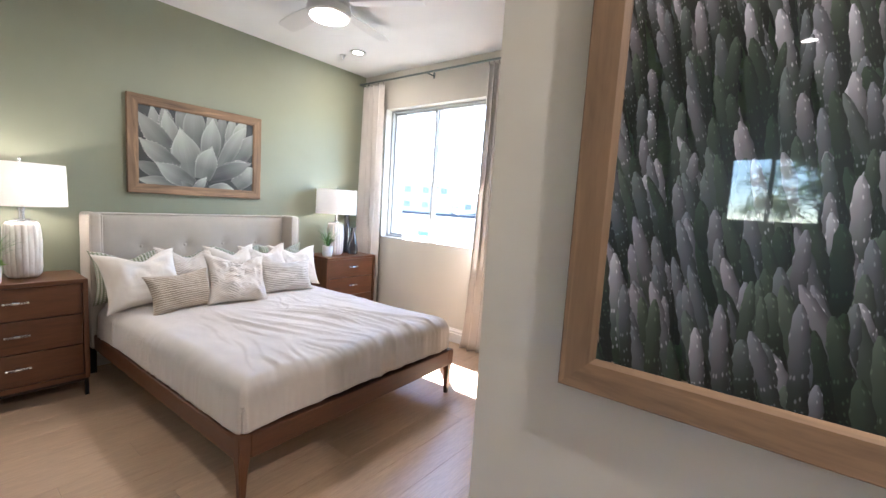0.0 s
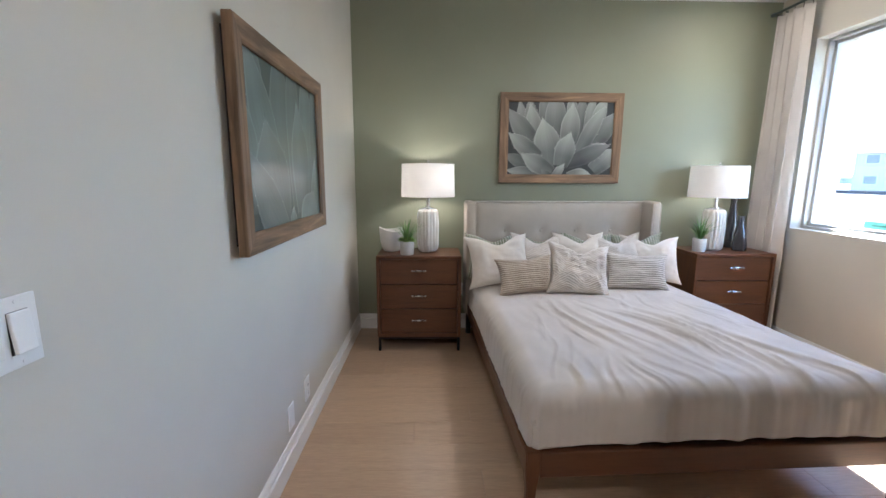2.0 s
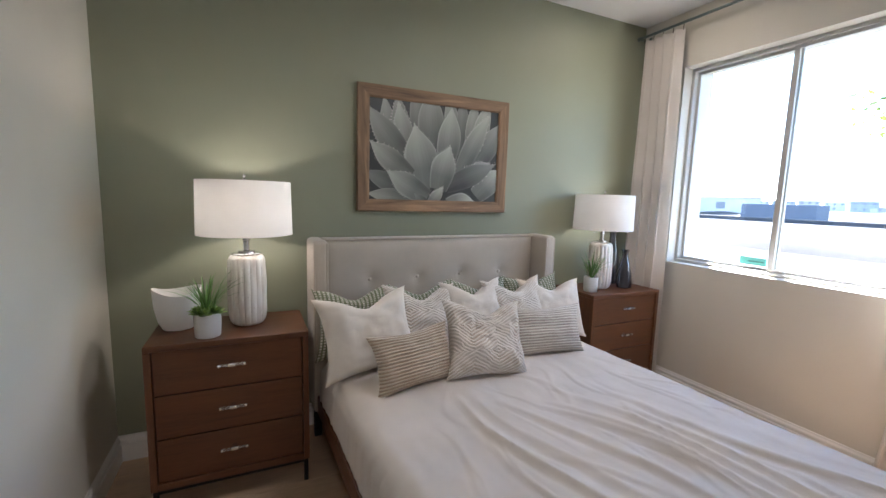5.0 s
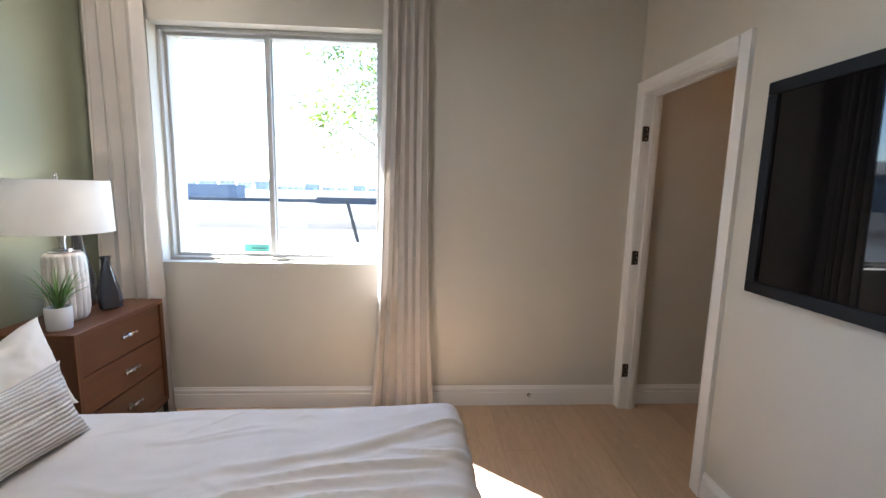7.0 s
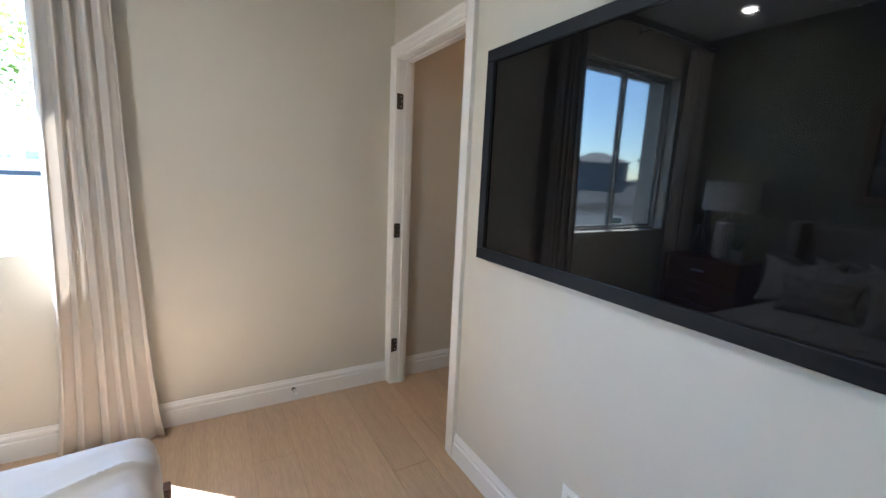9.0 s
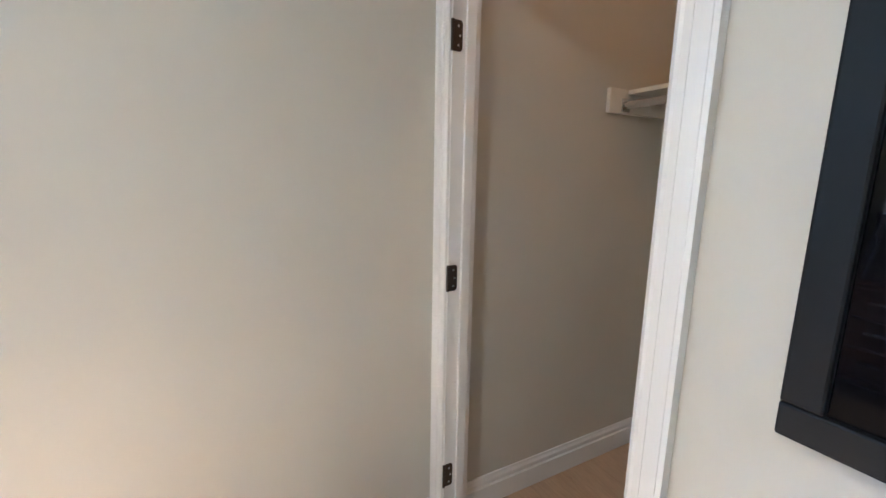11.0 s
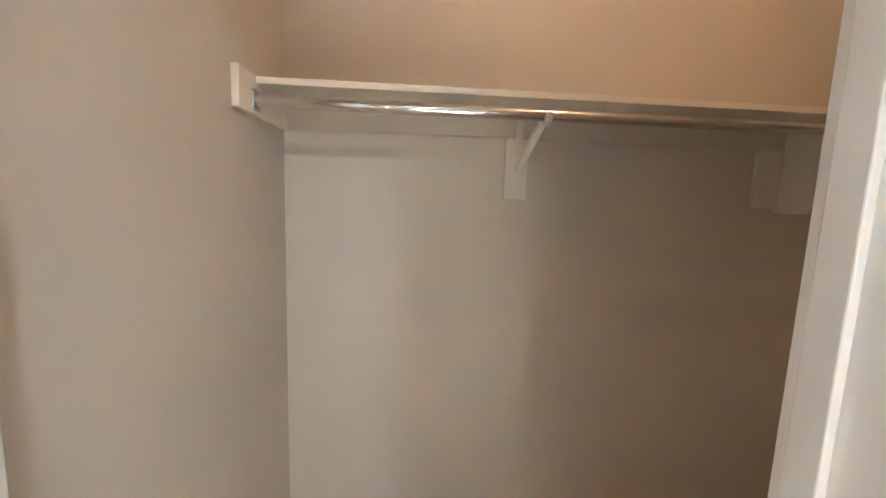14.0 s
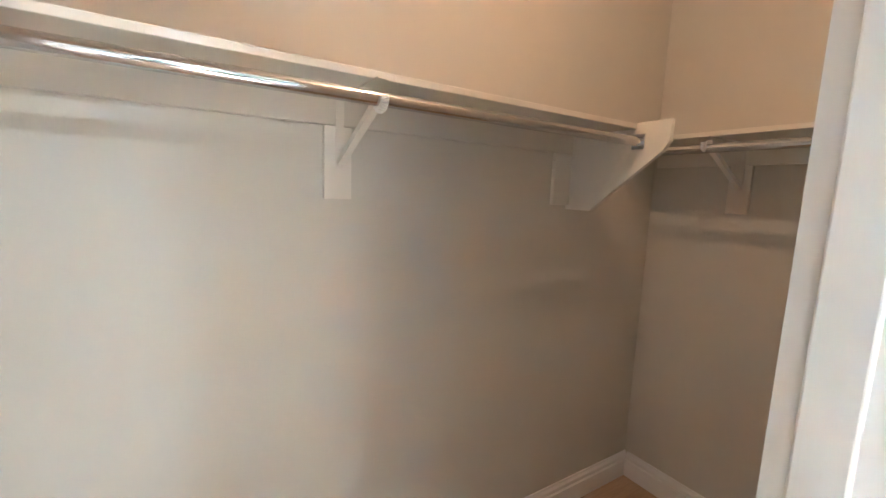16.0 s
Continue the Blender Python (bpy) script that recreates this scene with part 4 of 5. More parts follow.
# ---- pictures ----
def picture_frame(name, m, w, h, bar, gap, label):
    """Lies in its own xz plane, facing -y, its back at y = 0."""
    p = group_at(name, m, label, "picture", "framed botanical prints")
    d, back = 0.034 + gap, gap
    prof = [(back, 0), (d - 0.003, 0), (d, 0.003), (d - 0.003, bar - 0.010), (d - 0.010, bar), (back, bar)]
    a, b = w / 2, h / 2

    def bar_of(p0, p1, up, mat):
        p0, p1, up = Vector(p0), Vector(p1), Vector(up)
        dr = (p1 - p0).normalized()
        bm = bmesh.new()
        r0 = [bm.verts.new(p0 + Vector((0, -o, 0)) + up * u + dr * u) for o, u in prof]
        r1 = [bm.verts.new(p1 + Vector((0, -o, 0)) + up * u - dr * u) for o, u in prof]
        n = len(prof)
        for k in range(n):
            bm.faces.new((r0[k], r0[(k + 1) % n], r1[(k + 1) % n], r1[k]))
        bm.faces.new(r0[::-1])
        bm.faces.new(r1)
        part("frame_bar", bm, mat, p)

    part("backing", boxed(-a + 0.03, a - 0.03, -gap - 0.002, 0, -b + 0.03, b - 0.03), M_BLACK, p, "dark backing board")
    bar_of((-a, 0, -b), (a, 0, -b), (0, 0, 1), M_FRAME_X)
    bar_of((-a, 0, b), (a, 0, b), (0, 0, -1), M_FRAME_X)
    bar_of((-a, 0, -b), (-a, 0, b), (1, 0, 0), M_FRAME_Z)
    bar_of((a, 0, -b), (a, 0, b), (-1, 0, 0), M_FRAME_Z)
    return p


def print_material(name, edge, mid, base, noise_amount, gloss, low=0.42):
    """A printed leaf: UV x runs across it, y from root to tip."""
    m, nt, b = material(name, mid, 0.35)
    uv = nt.nodes.new("ShaderNodeUVMap")
    uv.uv_map = "uv"
    sep = nt.nodes.new("ShaderNodeSeparateXYZ")
    nt.links.new(uv.outputs[0], sep.inputs[0])
    geo = nt.nodes.new("ShaderNodeNewGeometry")
    along = ramp(nt, sep.outputs[1], [(0.0, base), (0.30, dark(base, 2.6)), (0.62, mid), (0.92, dark(edge, 1.1)), (0.97, mid), (1.0, base)])
    streak = noise_tex(nt, coords(nt, (14, 1.4, 1), "UV"), 2.0, 4)
    across = ramp(nt, sep.outputs[0], [(0.0, dark(edge, 1.3)), (0.03, dark(edge, 1.15)), (0.08, dark(mid, 1.15)), (0.45, dark(mid, 1.25)), (0.85, dark(mid, 0.55)), (0.96, dark(mid, 0.75)), (1.0, edge)])
    c = mixed(nt, 0.38, along, across)
    c = mixed(nt, noise_amount, c, ramp(nt, streak, [(0.3, dark(mid, 0.5)), (0.7, dark(edge, 1.1))]))
    tone = ramp(nt, geo.outputs["Random Per Island"], [(0.0, (low, low, low * 1.05)), (1.0, (1.25, 1.25, 1.25))])
    nt.links.new(mixed(nt, 1.0, c, tone, "MULTIPLY"), b.inputs["Base Color"])
    b.inputs["Coat Weight"].default_value = gloss
    b.inputs["Coat Roughness"].default_value = 0.02
    b.inputs["Coat IOR"].default_value = 1.5
    return m


def leaf_flat(bm, uvl, clip, base, ang, length, width, depth, n=22, bend=0.0):
    """A flat printed leaf with a full belly and a short point, cut off at the print's edge. ang in degrees, 90 is up."""
    cw, ch = clip
    x, z = base
    a = radians(ang - bend / 2)
    rows, rim = [], []
    for k in range(n + 1):
        f = k / n
        g = max(0.0, (f - 0.45) / 0.55)
        wv = width * 0.5 * (0.70 + 0.30 * math.sin(math.pi / 2 * min(1, f / 0.45))) * max(0.0, math.cos(g * math.pi / 2)) ** (0.95 + 0.75 * g) + 0.0006
        d = Vector((math.cos(a), 0, math.sin(a)))
        s = Vector((-d.z, 0, d.x))
        c = Vector((x, depth, z))
        rows.append([(c + s * wv, 0.0, f), (c + s * wv * 0.82, 0.09, f), (c, 0.5, f), (c - s * wv * 0.82, 0.91, f), (c - s * wv, 1.0, f)])
        rim.append((c + s * wv, s, c - s * wv, d))
        x += d.x * length / n
        z += d.z * length / n
        a += radians(bend) / n
    made = []
    for r in rows:
        made.append([(bm.verts.new((max(-cw, min(cw, q.x)), q.y, max(-ch, min(ch, q.z)))), u, v) for q, u, v in r])
    for r, s in zip(made, made[1:]):
        for k in range(4):
            q = (r[k], r[k + 1], s[k + 1], s[k])
            f = bm.faces.new([t[0] for t in q])
            if f.calc_area() < 1e-9:
                bm.faces.remove(f)
                continue
            for lp, t in zip(f.loops, q):
                lp[uvl].uv = (t[1], t[2])
    return rim


def agave_print(holder, w, h, gap, back, leaf, leaves, gloss, thorn):
    rnd = random.Random(4)
    a, b = w / 2, h / 2
    bg, nt, bs = material("print_ground", back, 0.4)
    bs.inputs["Coat Weight"].default_value = gloss
    bs.inputs["Coat Roughness"].default_value = 0.02
    part("print_ground", boxed(-a, a, -gap - 0.014, -gap - 0.003, -b, b), bg, holder)
    bm = bmesh.new()
    uvl = bm.loops.layers.uv.new("uv")
    th = bmesh.new()
    depth = -gap - 0.0144
    for (u0, v0), (u1, v1), width, thorny in leaves:
        p = Vector(((u0 - 0.5) * w, (v0 - 0.5) * h))
        q = Vector(((u1 - 0.5) * w, (v1 - 0.5) * h))
        d = q - p
        rim = leaf_flat(bm, uvl, (a, b), (p.x, p.y), math.degrees(math.atan2(d.y, d.x)), d.length, width * w, depth, bend=rnd.uniform(-9, 9))
        depth -= 0.00035
        if not thorny:
            continue
        for k in range(9, 22):
            for side, sg in ((rim[k][0], 1), (rim[k][2], -1)):
                c = Vector((side.x, depth + 0.0002, side.z))
                if (sg < 0 and k % 2) or abs(c.x) > a - 0.01 or abs(c.z) > b - 0.01:
                    continue
                o = rim[k][1] * sg * thorn * rnd.uniform(0.7, 1.2)
                dd = rim[k][3] * thorn * 0.28
                th.faces.new([th.verts.new(v) for v in (c - dd, c + dd, c + o + dd * 1.5)])
    part("print", bm, leaf, holder, "photograph of a spiny agave rosette")
    tagged(part("print_thorns", th, M_THORN, holder), kind="stuff")


def spike_material():
    """Printed flower spikes: dark green roots, lilac-grey tips, rows of pale buds."""
    m, nt, b = material("spike_print", (0.2, 0.2, 0.2), 0.35)
    uv = nt.nodes.new("ShaderNodeUVMap")
    uv.uv_map = "uv"
    sep = nt.nodes.new("ShaderNodeSeparateXYZ")
    nt.links.new(uv.outputs[0], sep.inputs[0])
    geo = nt.nodes.new("ShaderNodeNewGeometry")
    rndv = geo.outputs["Random Per Island"]
    along = ramp(nt, sep.outputs[1], [(0.0, (0.004, 0.008, 0.004)), (0.40, (0.008, 0.018, 0.007)), (0.60, (0.055, 0.065, 0.055)), (0.85, (0.25, 0.24, 0.26)), (1.0, (0.46, 0.45, 0.49))])
    lum = ramp(nt, sep.outputs[0], [(0.0, (1.3, 1.3, 1.3)), (0.5, (1.0, 1.0, 1.0)), (1.0, (0.3, 0.3, 0.3))])
    c = mixed(nt, 1.0, along, lum, "MULTIPLY")
    vor = nt.nodes.new("ShaderNodeTexVoronoi")
    vor.inputs["Scale"].default_value = 1.0
    mp = nt.nodes.new("ShaderNodeMapping")
    mp.inputs["Scale"].default_value = (3.4, 17, 1)
    vor.inputs["Randomness"].default_value = 0.45
    nt.links.new(uv.outputs[0], mp.inputs[0])
    nt.links.new(mp.outputs[0], vor.inputs["Vector"])
    bud = ramp(nt, vor.outputs["Distance"], [(0.13, (1, 1, 1)), (0.27, (0, 0, 0))])
    strength = math_node(nt, "MULTIPLY", bud, math_node(nt, "MULTIPLY", sep.outputs[1], 0.75))
    c = mixed(nt, strength, c, (0.72, 0.69, 0.71))
    tone = ramp(nt, rndv, [(0.0, (0.04, 0.08, 0.04)), (0.25, (0.20, 0.27, 0.18)), (0.5, (0.36, 0.40, 0.42)), (0.8, (0.62, 0.59, 0.62)), (1.0, (1.15, 1.17, 1.22))])
    nt.links.new(mixed(nt, 1.0, c, tone, "MULTIPLY"), b.inputs["Base Color"])
    b.inputs["Coat Weight"].default_value = 1.0
    b.inputs["Coat Roughness"].default_value = 0.02
    return m


M_THORN = material("print_thorn", (0.62, 0.58, 0.54), 0.4)[0]
# leaves of the prints: root, tip (both across and up the print, 0 to 1), width, thorns; from the back to the front
AGAVE = [((0.18, 0.40), (0.10, 1.08), 0.12, 0), ((0.27, 0.45), (0.19, 1.12), 0.13, 1), ((0.36, 0.5), (0.31, 1.25), 0.12, 0), ((0.63, 0.5), (0.57, 1.2), 0.12, 0),
         ((0.68, 0.5), (0.69, 1.2), 0.10, 0), ((0.74, 0.45), (0.80, 1.2), 0.10, 1), ((0.80, 0.5), (0.93, 1.15), 0.13, 0), ((0.45, 0.45), (0.44, 1.22), 0.20, 0),
         ((0.30, 0.35), (0.20, 1.02), 0.15, 1), ((0.29, 0.36), (-0.03, 0.95), 0.17, 1), ((0.80, 0.38), (1.04, 0.92), 0.17, 0), ((0.67, 0.28), (0.94, 1.0), 0.14, 1),
         ((0.56, 0.35), (0.605, 1.03), 0.18, 0), ((0.42, 0.12), (0.315, 0.81), 0.25, 1), ((0.30, 0.25), (-0.01, 0.60), 0.15, 1), ((0.27, 0.10), (-0.06, 0.30), 0.12, 0),
         ((0.34, -0.01), (-0.04, 0.06), 0.11, 0), ((0.74, 0.30), (0.94, 0.44), 0.10, 1), ((0.82, 0.06), (1.06, 0.38), 0.18, 0), ((0.57, 0.16), (1.0, 0.44), 0.15, 1),
         ((0.51, 0.12), (0.605, 0.61), 0.19, 1), ((0.43, 0.03), (0.11, 0.31), 0.16, 1), ((0.58, -0.06), (0.84, -0.02), 0.17, 0), ((0.44, -0.08), (0.32, 0.08), 0.07, 0), ((0.43, -0.08), (0.555, 0.16), 0.08, 1)]
AGAVE_CLOSE = [((0.10, 0.1), (0.12, 1.3), 0.26, 0), ((0.45, 0.1), (0.40, 1.3), 0.28, 0), ((0.60, 0.1), (0.58, 1.35), 0.22, 0), ((0.82, 0.1), (0.80, 1.3), 0.24, 0), ((0.97, 0.1), (0.97, 1.25), 0.2, 0),
               ((0.36, 0.15), (0.02, 1.12), 0.26, 1), ((0.02, 0.1), (-0.06, 0.85), 0.26, 0), ((0.68, 0.05), (0.63, 0.90), 0.28, 1), ((0.95, -0.1), (0.93, 0.50), 0.2, 1), ((0.32, -0.05), (0.20, 0.70), 0.42, 1),
               ((0.50, -0.4), (-0.05, 0.52), 0.26, 1), ((0.72, -0.2), (0.90, 0.22), 0.34, 0), ((0.49, -0.1), (0.51, 0.12), 0.10, 1)]
M_AGAVE_GREY = print_material("agave_grey_print", (0.44, 0.45, 0.41), (0.255, 0.27, 0.235), (0.016, 0.017, 0.019), 0.08, 0.1, 0.55)
M_AGAVE_BLUE = print_material("agave_blue_print", (0.235, 0.30, 0.30), (0.095, 0.138, 0.138), (0.040, 0.062, 0.062), 0.10, 1.0, 0.6)
M_SPIKE = spike_material()

pic = picture_frame("framed_print", pose(1.724, 0, 1.661), 1.022, 0.732, 0.072, 0.006, "grey agave photograph in a rustic brown wooden frame above the bed")
agave_print(pic, 0.882, 0.592, 0.006, (0.045, 0.05, 0.048), M_AGAVE_GREY, AGAVE, 0.1, 0.009)
pic = picture_frame("framed_print", pose(0, -1.704, 1.446, 0, 0, 90), 1.000, 0.76, 0.072, 0.020, "blue-green agave photograph behind glass in a rustic wooden frame")
agave_print(pic, 0.860, 0.62, 0.020, (0.05, 0.075, 0.075), M_AGAVE_BLUE, AGAVE_CLOSE, 1.0, 0.004)


def spike_print(holder, w, h, gap):
    """A field of upright, knobbly flower spikes, printed flat."""
    rnd = random.Random(12)
    a, b = w / 2, h / 2
    bg, nt, bs = material("dark_foliage_print", (0.02, 0.03, 0.018), 0.4)
    tex = noise_tex(nt, coords(nt), 22, 5, 0.6)
    nt.links.new(ramp(nt, tex, [(0.35, (0.008, 0.012, 0.01)), (0.6, (0.025, 0.05, 0.02)), (0.75, (0.08, 0.11, 0.13))]), bs.inputs["Base Color"])
    bs.inputs["Coat Weight"].default_value = 1.0
    bs.inputs["Coat Roughness"].default_value = 0.02
    part("print_ground", boxed(-a, a, -gap - 0.014, -gap - 0.003, -b, b), bg, holder)
    bm = bmesh.new()
    uvl = bm.loops.layers.uv.new("uv")
    depth = -gap - 0.0142
    for k in range(1150):
        x = rnd.uniform(-a, a)
        f = k / 1150
        z = b * 1.05 - f * 2.2 * b + rnd.uniform(-0.05, 0.05)
        size = 0.55 + 0.75 * f
        L = rnd.uniform(0.14, 0.27) * size
        wd = rnd.uniform(0.012, 0.019) * size
        tilt = rnd.gauss(9 - 14 * x / w, 6)
        # knobbly outline
        n = 18
        an = radians(90 + tilt)
        d = Vector((math.cos(an), 0, math.sin(an)))
        s = Vector((-d.z, 0, d.x))
        rows = []
        for q in range(n + 1):
            g = q / n
            wv = wd * 0.5 * (0.35 + 0.65 * min(1, g * 2.2)) * (1 - max(0, g - 0.84) ** 2 * 30) * (1 + 0.20 * (q % 2))
            c = Vector((x, depth, z - L * 0.4)) + d * (L * g)
            rows.append([(c + s * wv, 0.0, g), (c, 0.5, g), (c - s * wv, 1.0, g)])
        vs = [[(bm.verts.new((max(-a, min(a, p.x)), p.y, max(-b, min(b, p.z)))), u, v) for p, u, v in r] for r in rows]
        for r, t in zip(vs, vs[1:]):
            for m in range(2):
                quad = (r[m], r[m + 1], t[m + 1], t[m])
                f2 = bm.faces.new([e[0] for e in quad])
                if f2.calc_area() < 1e-9:
                    bm.faces.remove(f2)
                    continue
                for lp, e in zip(f2.loops, quad):
                    lp[uvl].uv = (e[1], e[2])
        depth -= 0.000008
    part("print", bm, M_SPIKE, holder, "photograph of grey-lilac flower spikes").data.shade_flat()


pic = picture_frame("framed_print", pose(HALLX, -4.02, 1.515, 0, 0, -90), 1.022, 1.022, 0.066, 0.006, "lilac flower spike photograph behind glass in a rustic wooden frame")
spike_print(pic, 0.892, 0.892, 0.006)


# ---- television ----
tv = group_at("television", pose(1.815, TVY, 1.455), "large wall-mounted television, switched off, in a dark flat frame", "television")
part("back_box", boxed(-0.60, 0.60, 0.0, 0.024, -0.37, 0.37, 0.006), M_BLACK, tv)
a, b, t = 0.640, 0.404, 0.046
for n, q in (("frame_bar", (-a, a, -b, -b + t)), ("frame_bar", (-a, a, b - t, b)), ("frame_bar", (-a, -a + t, -b + t, b - t)), ("frame_bar", (a - t, a, -b + t, b - t))):
    part(n, boxed(q[0], q[1], 0.016, 0.047, q[2], q[3], 0.004), M_TV_FRAME, tv)
part("screen", boxed(-a + t - 0.004, a - t + 0.004, 0.022, 0.037, -b + t - 0.004, b - t + 0.004), M_SCREEN, tv, "glossy black screen")


# ---- switches, outlets, stop, ceiling fittings ----
def outlet(m, label, blank=False):
    o = group_at("wall_outlet", m, label, "outlet")
    part("plate", boxed(-0.036, 0.036, -0.006, 0, -0.058, 0.058, 0.002), M_PLATE, o)
    if blank:
        for dz in (-0.042, 0.042):
            part("screw", rod(bmesh.new(), (0, -0.006, dz), (0, -0.0072, dz), 0.0032, seg=10), M_PLATE, o)
        return
    for dz in (-0.02, 0.02):
        soc = part("socket", boxed(-0.015, 0.015, -0.0085, -0.006, dz - 0.014, dz + 0.014, 0.001), M_PLATE, o)
        # slots are raised dark blocks, their inner shade put into the colour
        bm = boxed(-0.007, -0.005, -0.0092, -0.0084, dz - 0.003, dz + 0.007)
        box(bm, 0.005, 0.007, -0.0092, -0.0084, dz - 0.003, dz + 0.006)
        box(bm, -0.002, 0.002, -0.0092, -0.0084, dz - 0.010, dz - 0.006)
        part("slots", bm, M_SLOT_SHADE, soc)


outlet(pose(0, -1.54, 0.245, 0, 0, 90), "white duplex wall outlet above the baseboard")
outlet(pose(0, -1.785, 0.235, 0, 0, 90), "blank white wall plate above the baseboard", True)
outlet(pose(1.88, TVY, 0.31, 0, 0, 180), "white duplex wall outlet below the television")
outlet(pose(0.92, 0, 0.36, 0, 0, 0), "white duplex wall outlet between nightstand and bed")
sw = group_at("light_switch", pose(0, -2.948, 1.085, 0, 0, 90), "white double rocker light switch on the wall", "switch")
part("plate", boxed(-0.058, 0.058, -0.006, 0, -0.058, 0.058, 0.002), M_PLATE, sw)
for dx in (-0.024, 0.024):
    # no real gap: a thin dark sheet paints its shade round the rocker
    part("gap", boxed(dx - 0.0173, dx + 0.0173, -0.0066, -0.0055, -0.0343, 0.0343), M_SLOT_SHADE, sw, "dark sheet standing in for the shaded gap round the rocker")
    rocker = part("rocker", boxed(-0.0165, 0.0165, -0.006, 0.002, -0.0335, 0.0335, 0.002), M_PLATE, sw)
    rocker.matrix_basis = pose(dx, -0.0085, 0, 5 if dx < 0 else -5, 0, 0)
for dz in (-0.049, 0.049):
    for dx in (-0.024, 0.024):
        part("screw", rod(bmesh.new(), (dx, -0.006, dz), (dx, -0.0072, dz), 0.0032, seg=10), M_PLATE, sw)

ds = group_at("door_stop", pose(W - 0.015, -2.69, 0.075), "small bronze spring door stop on the baseboard", "door stop")
part("base", rod(bmesh.new(), (0, 0, 0), (-0.008, 0, 0), 0.011, seg=14), M_BRONZE, ds)
bm = bmesh.new()
for k in range(12):
    rod(bm, (-0.010 - k * 0.0045, 0, 0), (-0.0125 - k * 0.0045, 0, 0), 0.0065, seg=10)
rod(bm, (-0.008, 0, 0), (-0.065, 0, 0), 0.004, seg=8)
part("spring", bm, M_NICKEL, ds)
part("tip", rod(bmesh.new(), (-0.064, 0, 0), (-0.076, 0, 0), 0.007, seg=12), M_PLATE, ds)


def can_light(x, y, label="small recessed ceiling light, lit warm"):
    c = group_at("recessed_light", pose(x, y, CEIL), label, "ceiling light")
    part("trim_ring", lathe([(0.048, -0.0005), (0.050, -0.007), (0.078, -0.007), (0.080, -0.0005)], 36, closed_top=False, closed_bottom=False), M_NICKEL, c, "grey trim ring", smooth=True)
    part("lens", lathe([(0.047, -0.003), (0.0001, -0.005)], 28, closed_top=False, closed_bottom=False), M_CAN, c)


can_light(2.905, -0.55)
can_light(0.55, -4.5)
can_light(-1.2, -3.7)
can_light(-2.4, -3.9)
sp = group_at("fire_sprinkler", pose(2.88, -0.36, CEIL), "small chrome ceiling fire sprinkler", "sprinkler")
part("escutcheon", lathe([(0.030, 0), (0.028, -0.006), (0.012, -0.010)], 24, closed_bottom=False), M_NICKEL, sp, smooth=True)
part("head", lathe([(0.010, -0.008), (0.010, -0.028), (0.005, -0.03), (0.005, -0.042), (0.016, -0.043), (0.016, -0.046)], 16), M_NICKEL, sp, smooth=True)

fan = group_at("ceiling_fan", pose(2.0, -1.33, CEIL), "white five-blade ceiling fan with a round lit lamp, at rest", "ceiling fan")
part("canopy", lathe([(0.065, 0), (0.065, -0.02), (0.05, -0.045), (0.02, -0.05)], 32), M_FAN, fan, smooth=True)
part("motor", lathe([(0.02, -0.05), (0.11, -0.055), (0.135, -0.07), (0.14, -0.12), (0.13, -0.135), (0.146, -0.140), (0.146, -0.185), (0.135, -0.192), (0.125, -0.192)], 48), M_FAN, fan, smooth=True)
part("diffuser", lathe([(0.125, -0.190), (0.122, -0.198), (0.08, -0.203), (0.0001, -0.205)], 40, closed_top=False, closed_bottom=False), M_GLOW, fan, "glowing round diffuser", smooth=True)
for k in range(5):
    bm = bmesh.new()
    n = 10
    top = []
    for j in range(n + 1):
        f = j / n
        r = 0.15 + 0.50 * f
        wv = 0.05 + 0.022 * math.sin(math.pi * min(1, f * 0.8)) if f < 0.95 else 0.055
        tw = radians(11)
        top.append([(r, s * wv * math.cos(tw), -0.105 + s * wv * math.sin(tw)) for s in (-1, 1)])
    up = [[bm.verts.new((p[0], p[1], p[2] + 0.003)) for p in r] for r in top]
    lo = [[bm.verts.new((p[0], p[1], p[2] - 0.003)) for p in r] for r in top]
    for j in range(n):
        bm.faces.new((up[j][0], up[j][1], up[j + 1][1], up[j + 1][0]))
        bm.faces.new((lo[j][0], lo[j + 1][0], lo[j + 1][1], lo[j][1]))
        for s in (0, 1):
            bm.faces.new((up[j][s], up[j + 1][s], lo[j + 1][s], lo[j][s]))
    bm.faces.new((up[0][0], lo[0][0], lo[0][1], up[0][1]))
    bm.faces.new((up[n][0], up[n][1], lo[n][1], lo[n][0]))
    bl = part("blade", bm, M_FAN, fan)
    bl.matrix_basis = pose(0, 0, 0, 0, 0, 72 * k - 60)


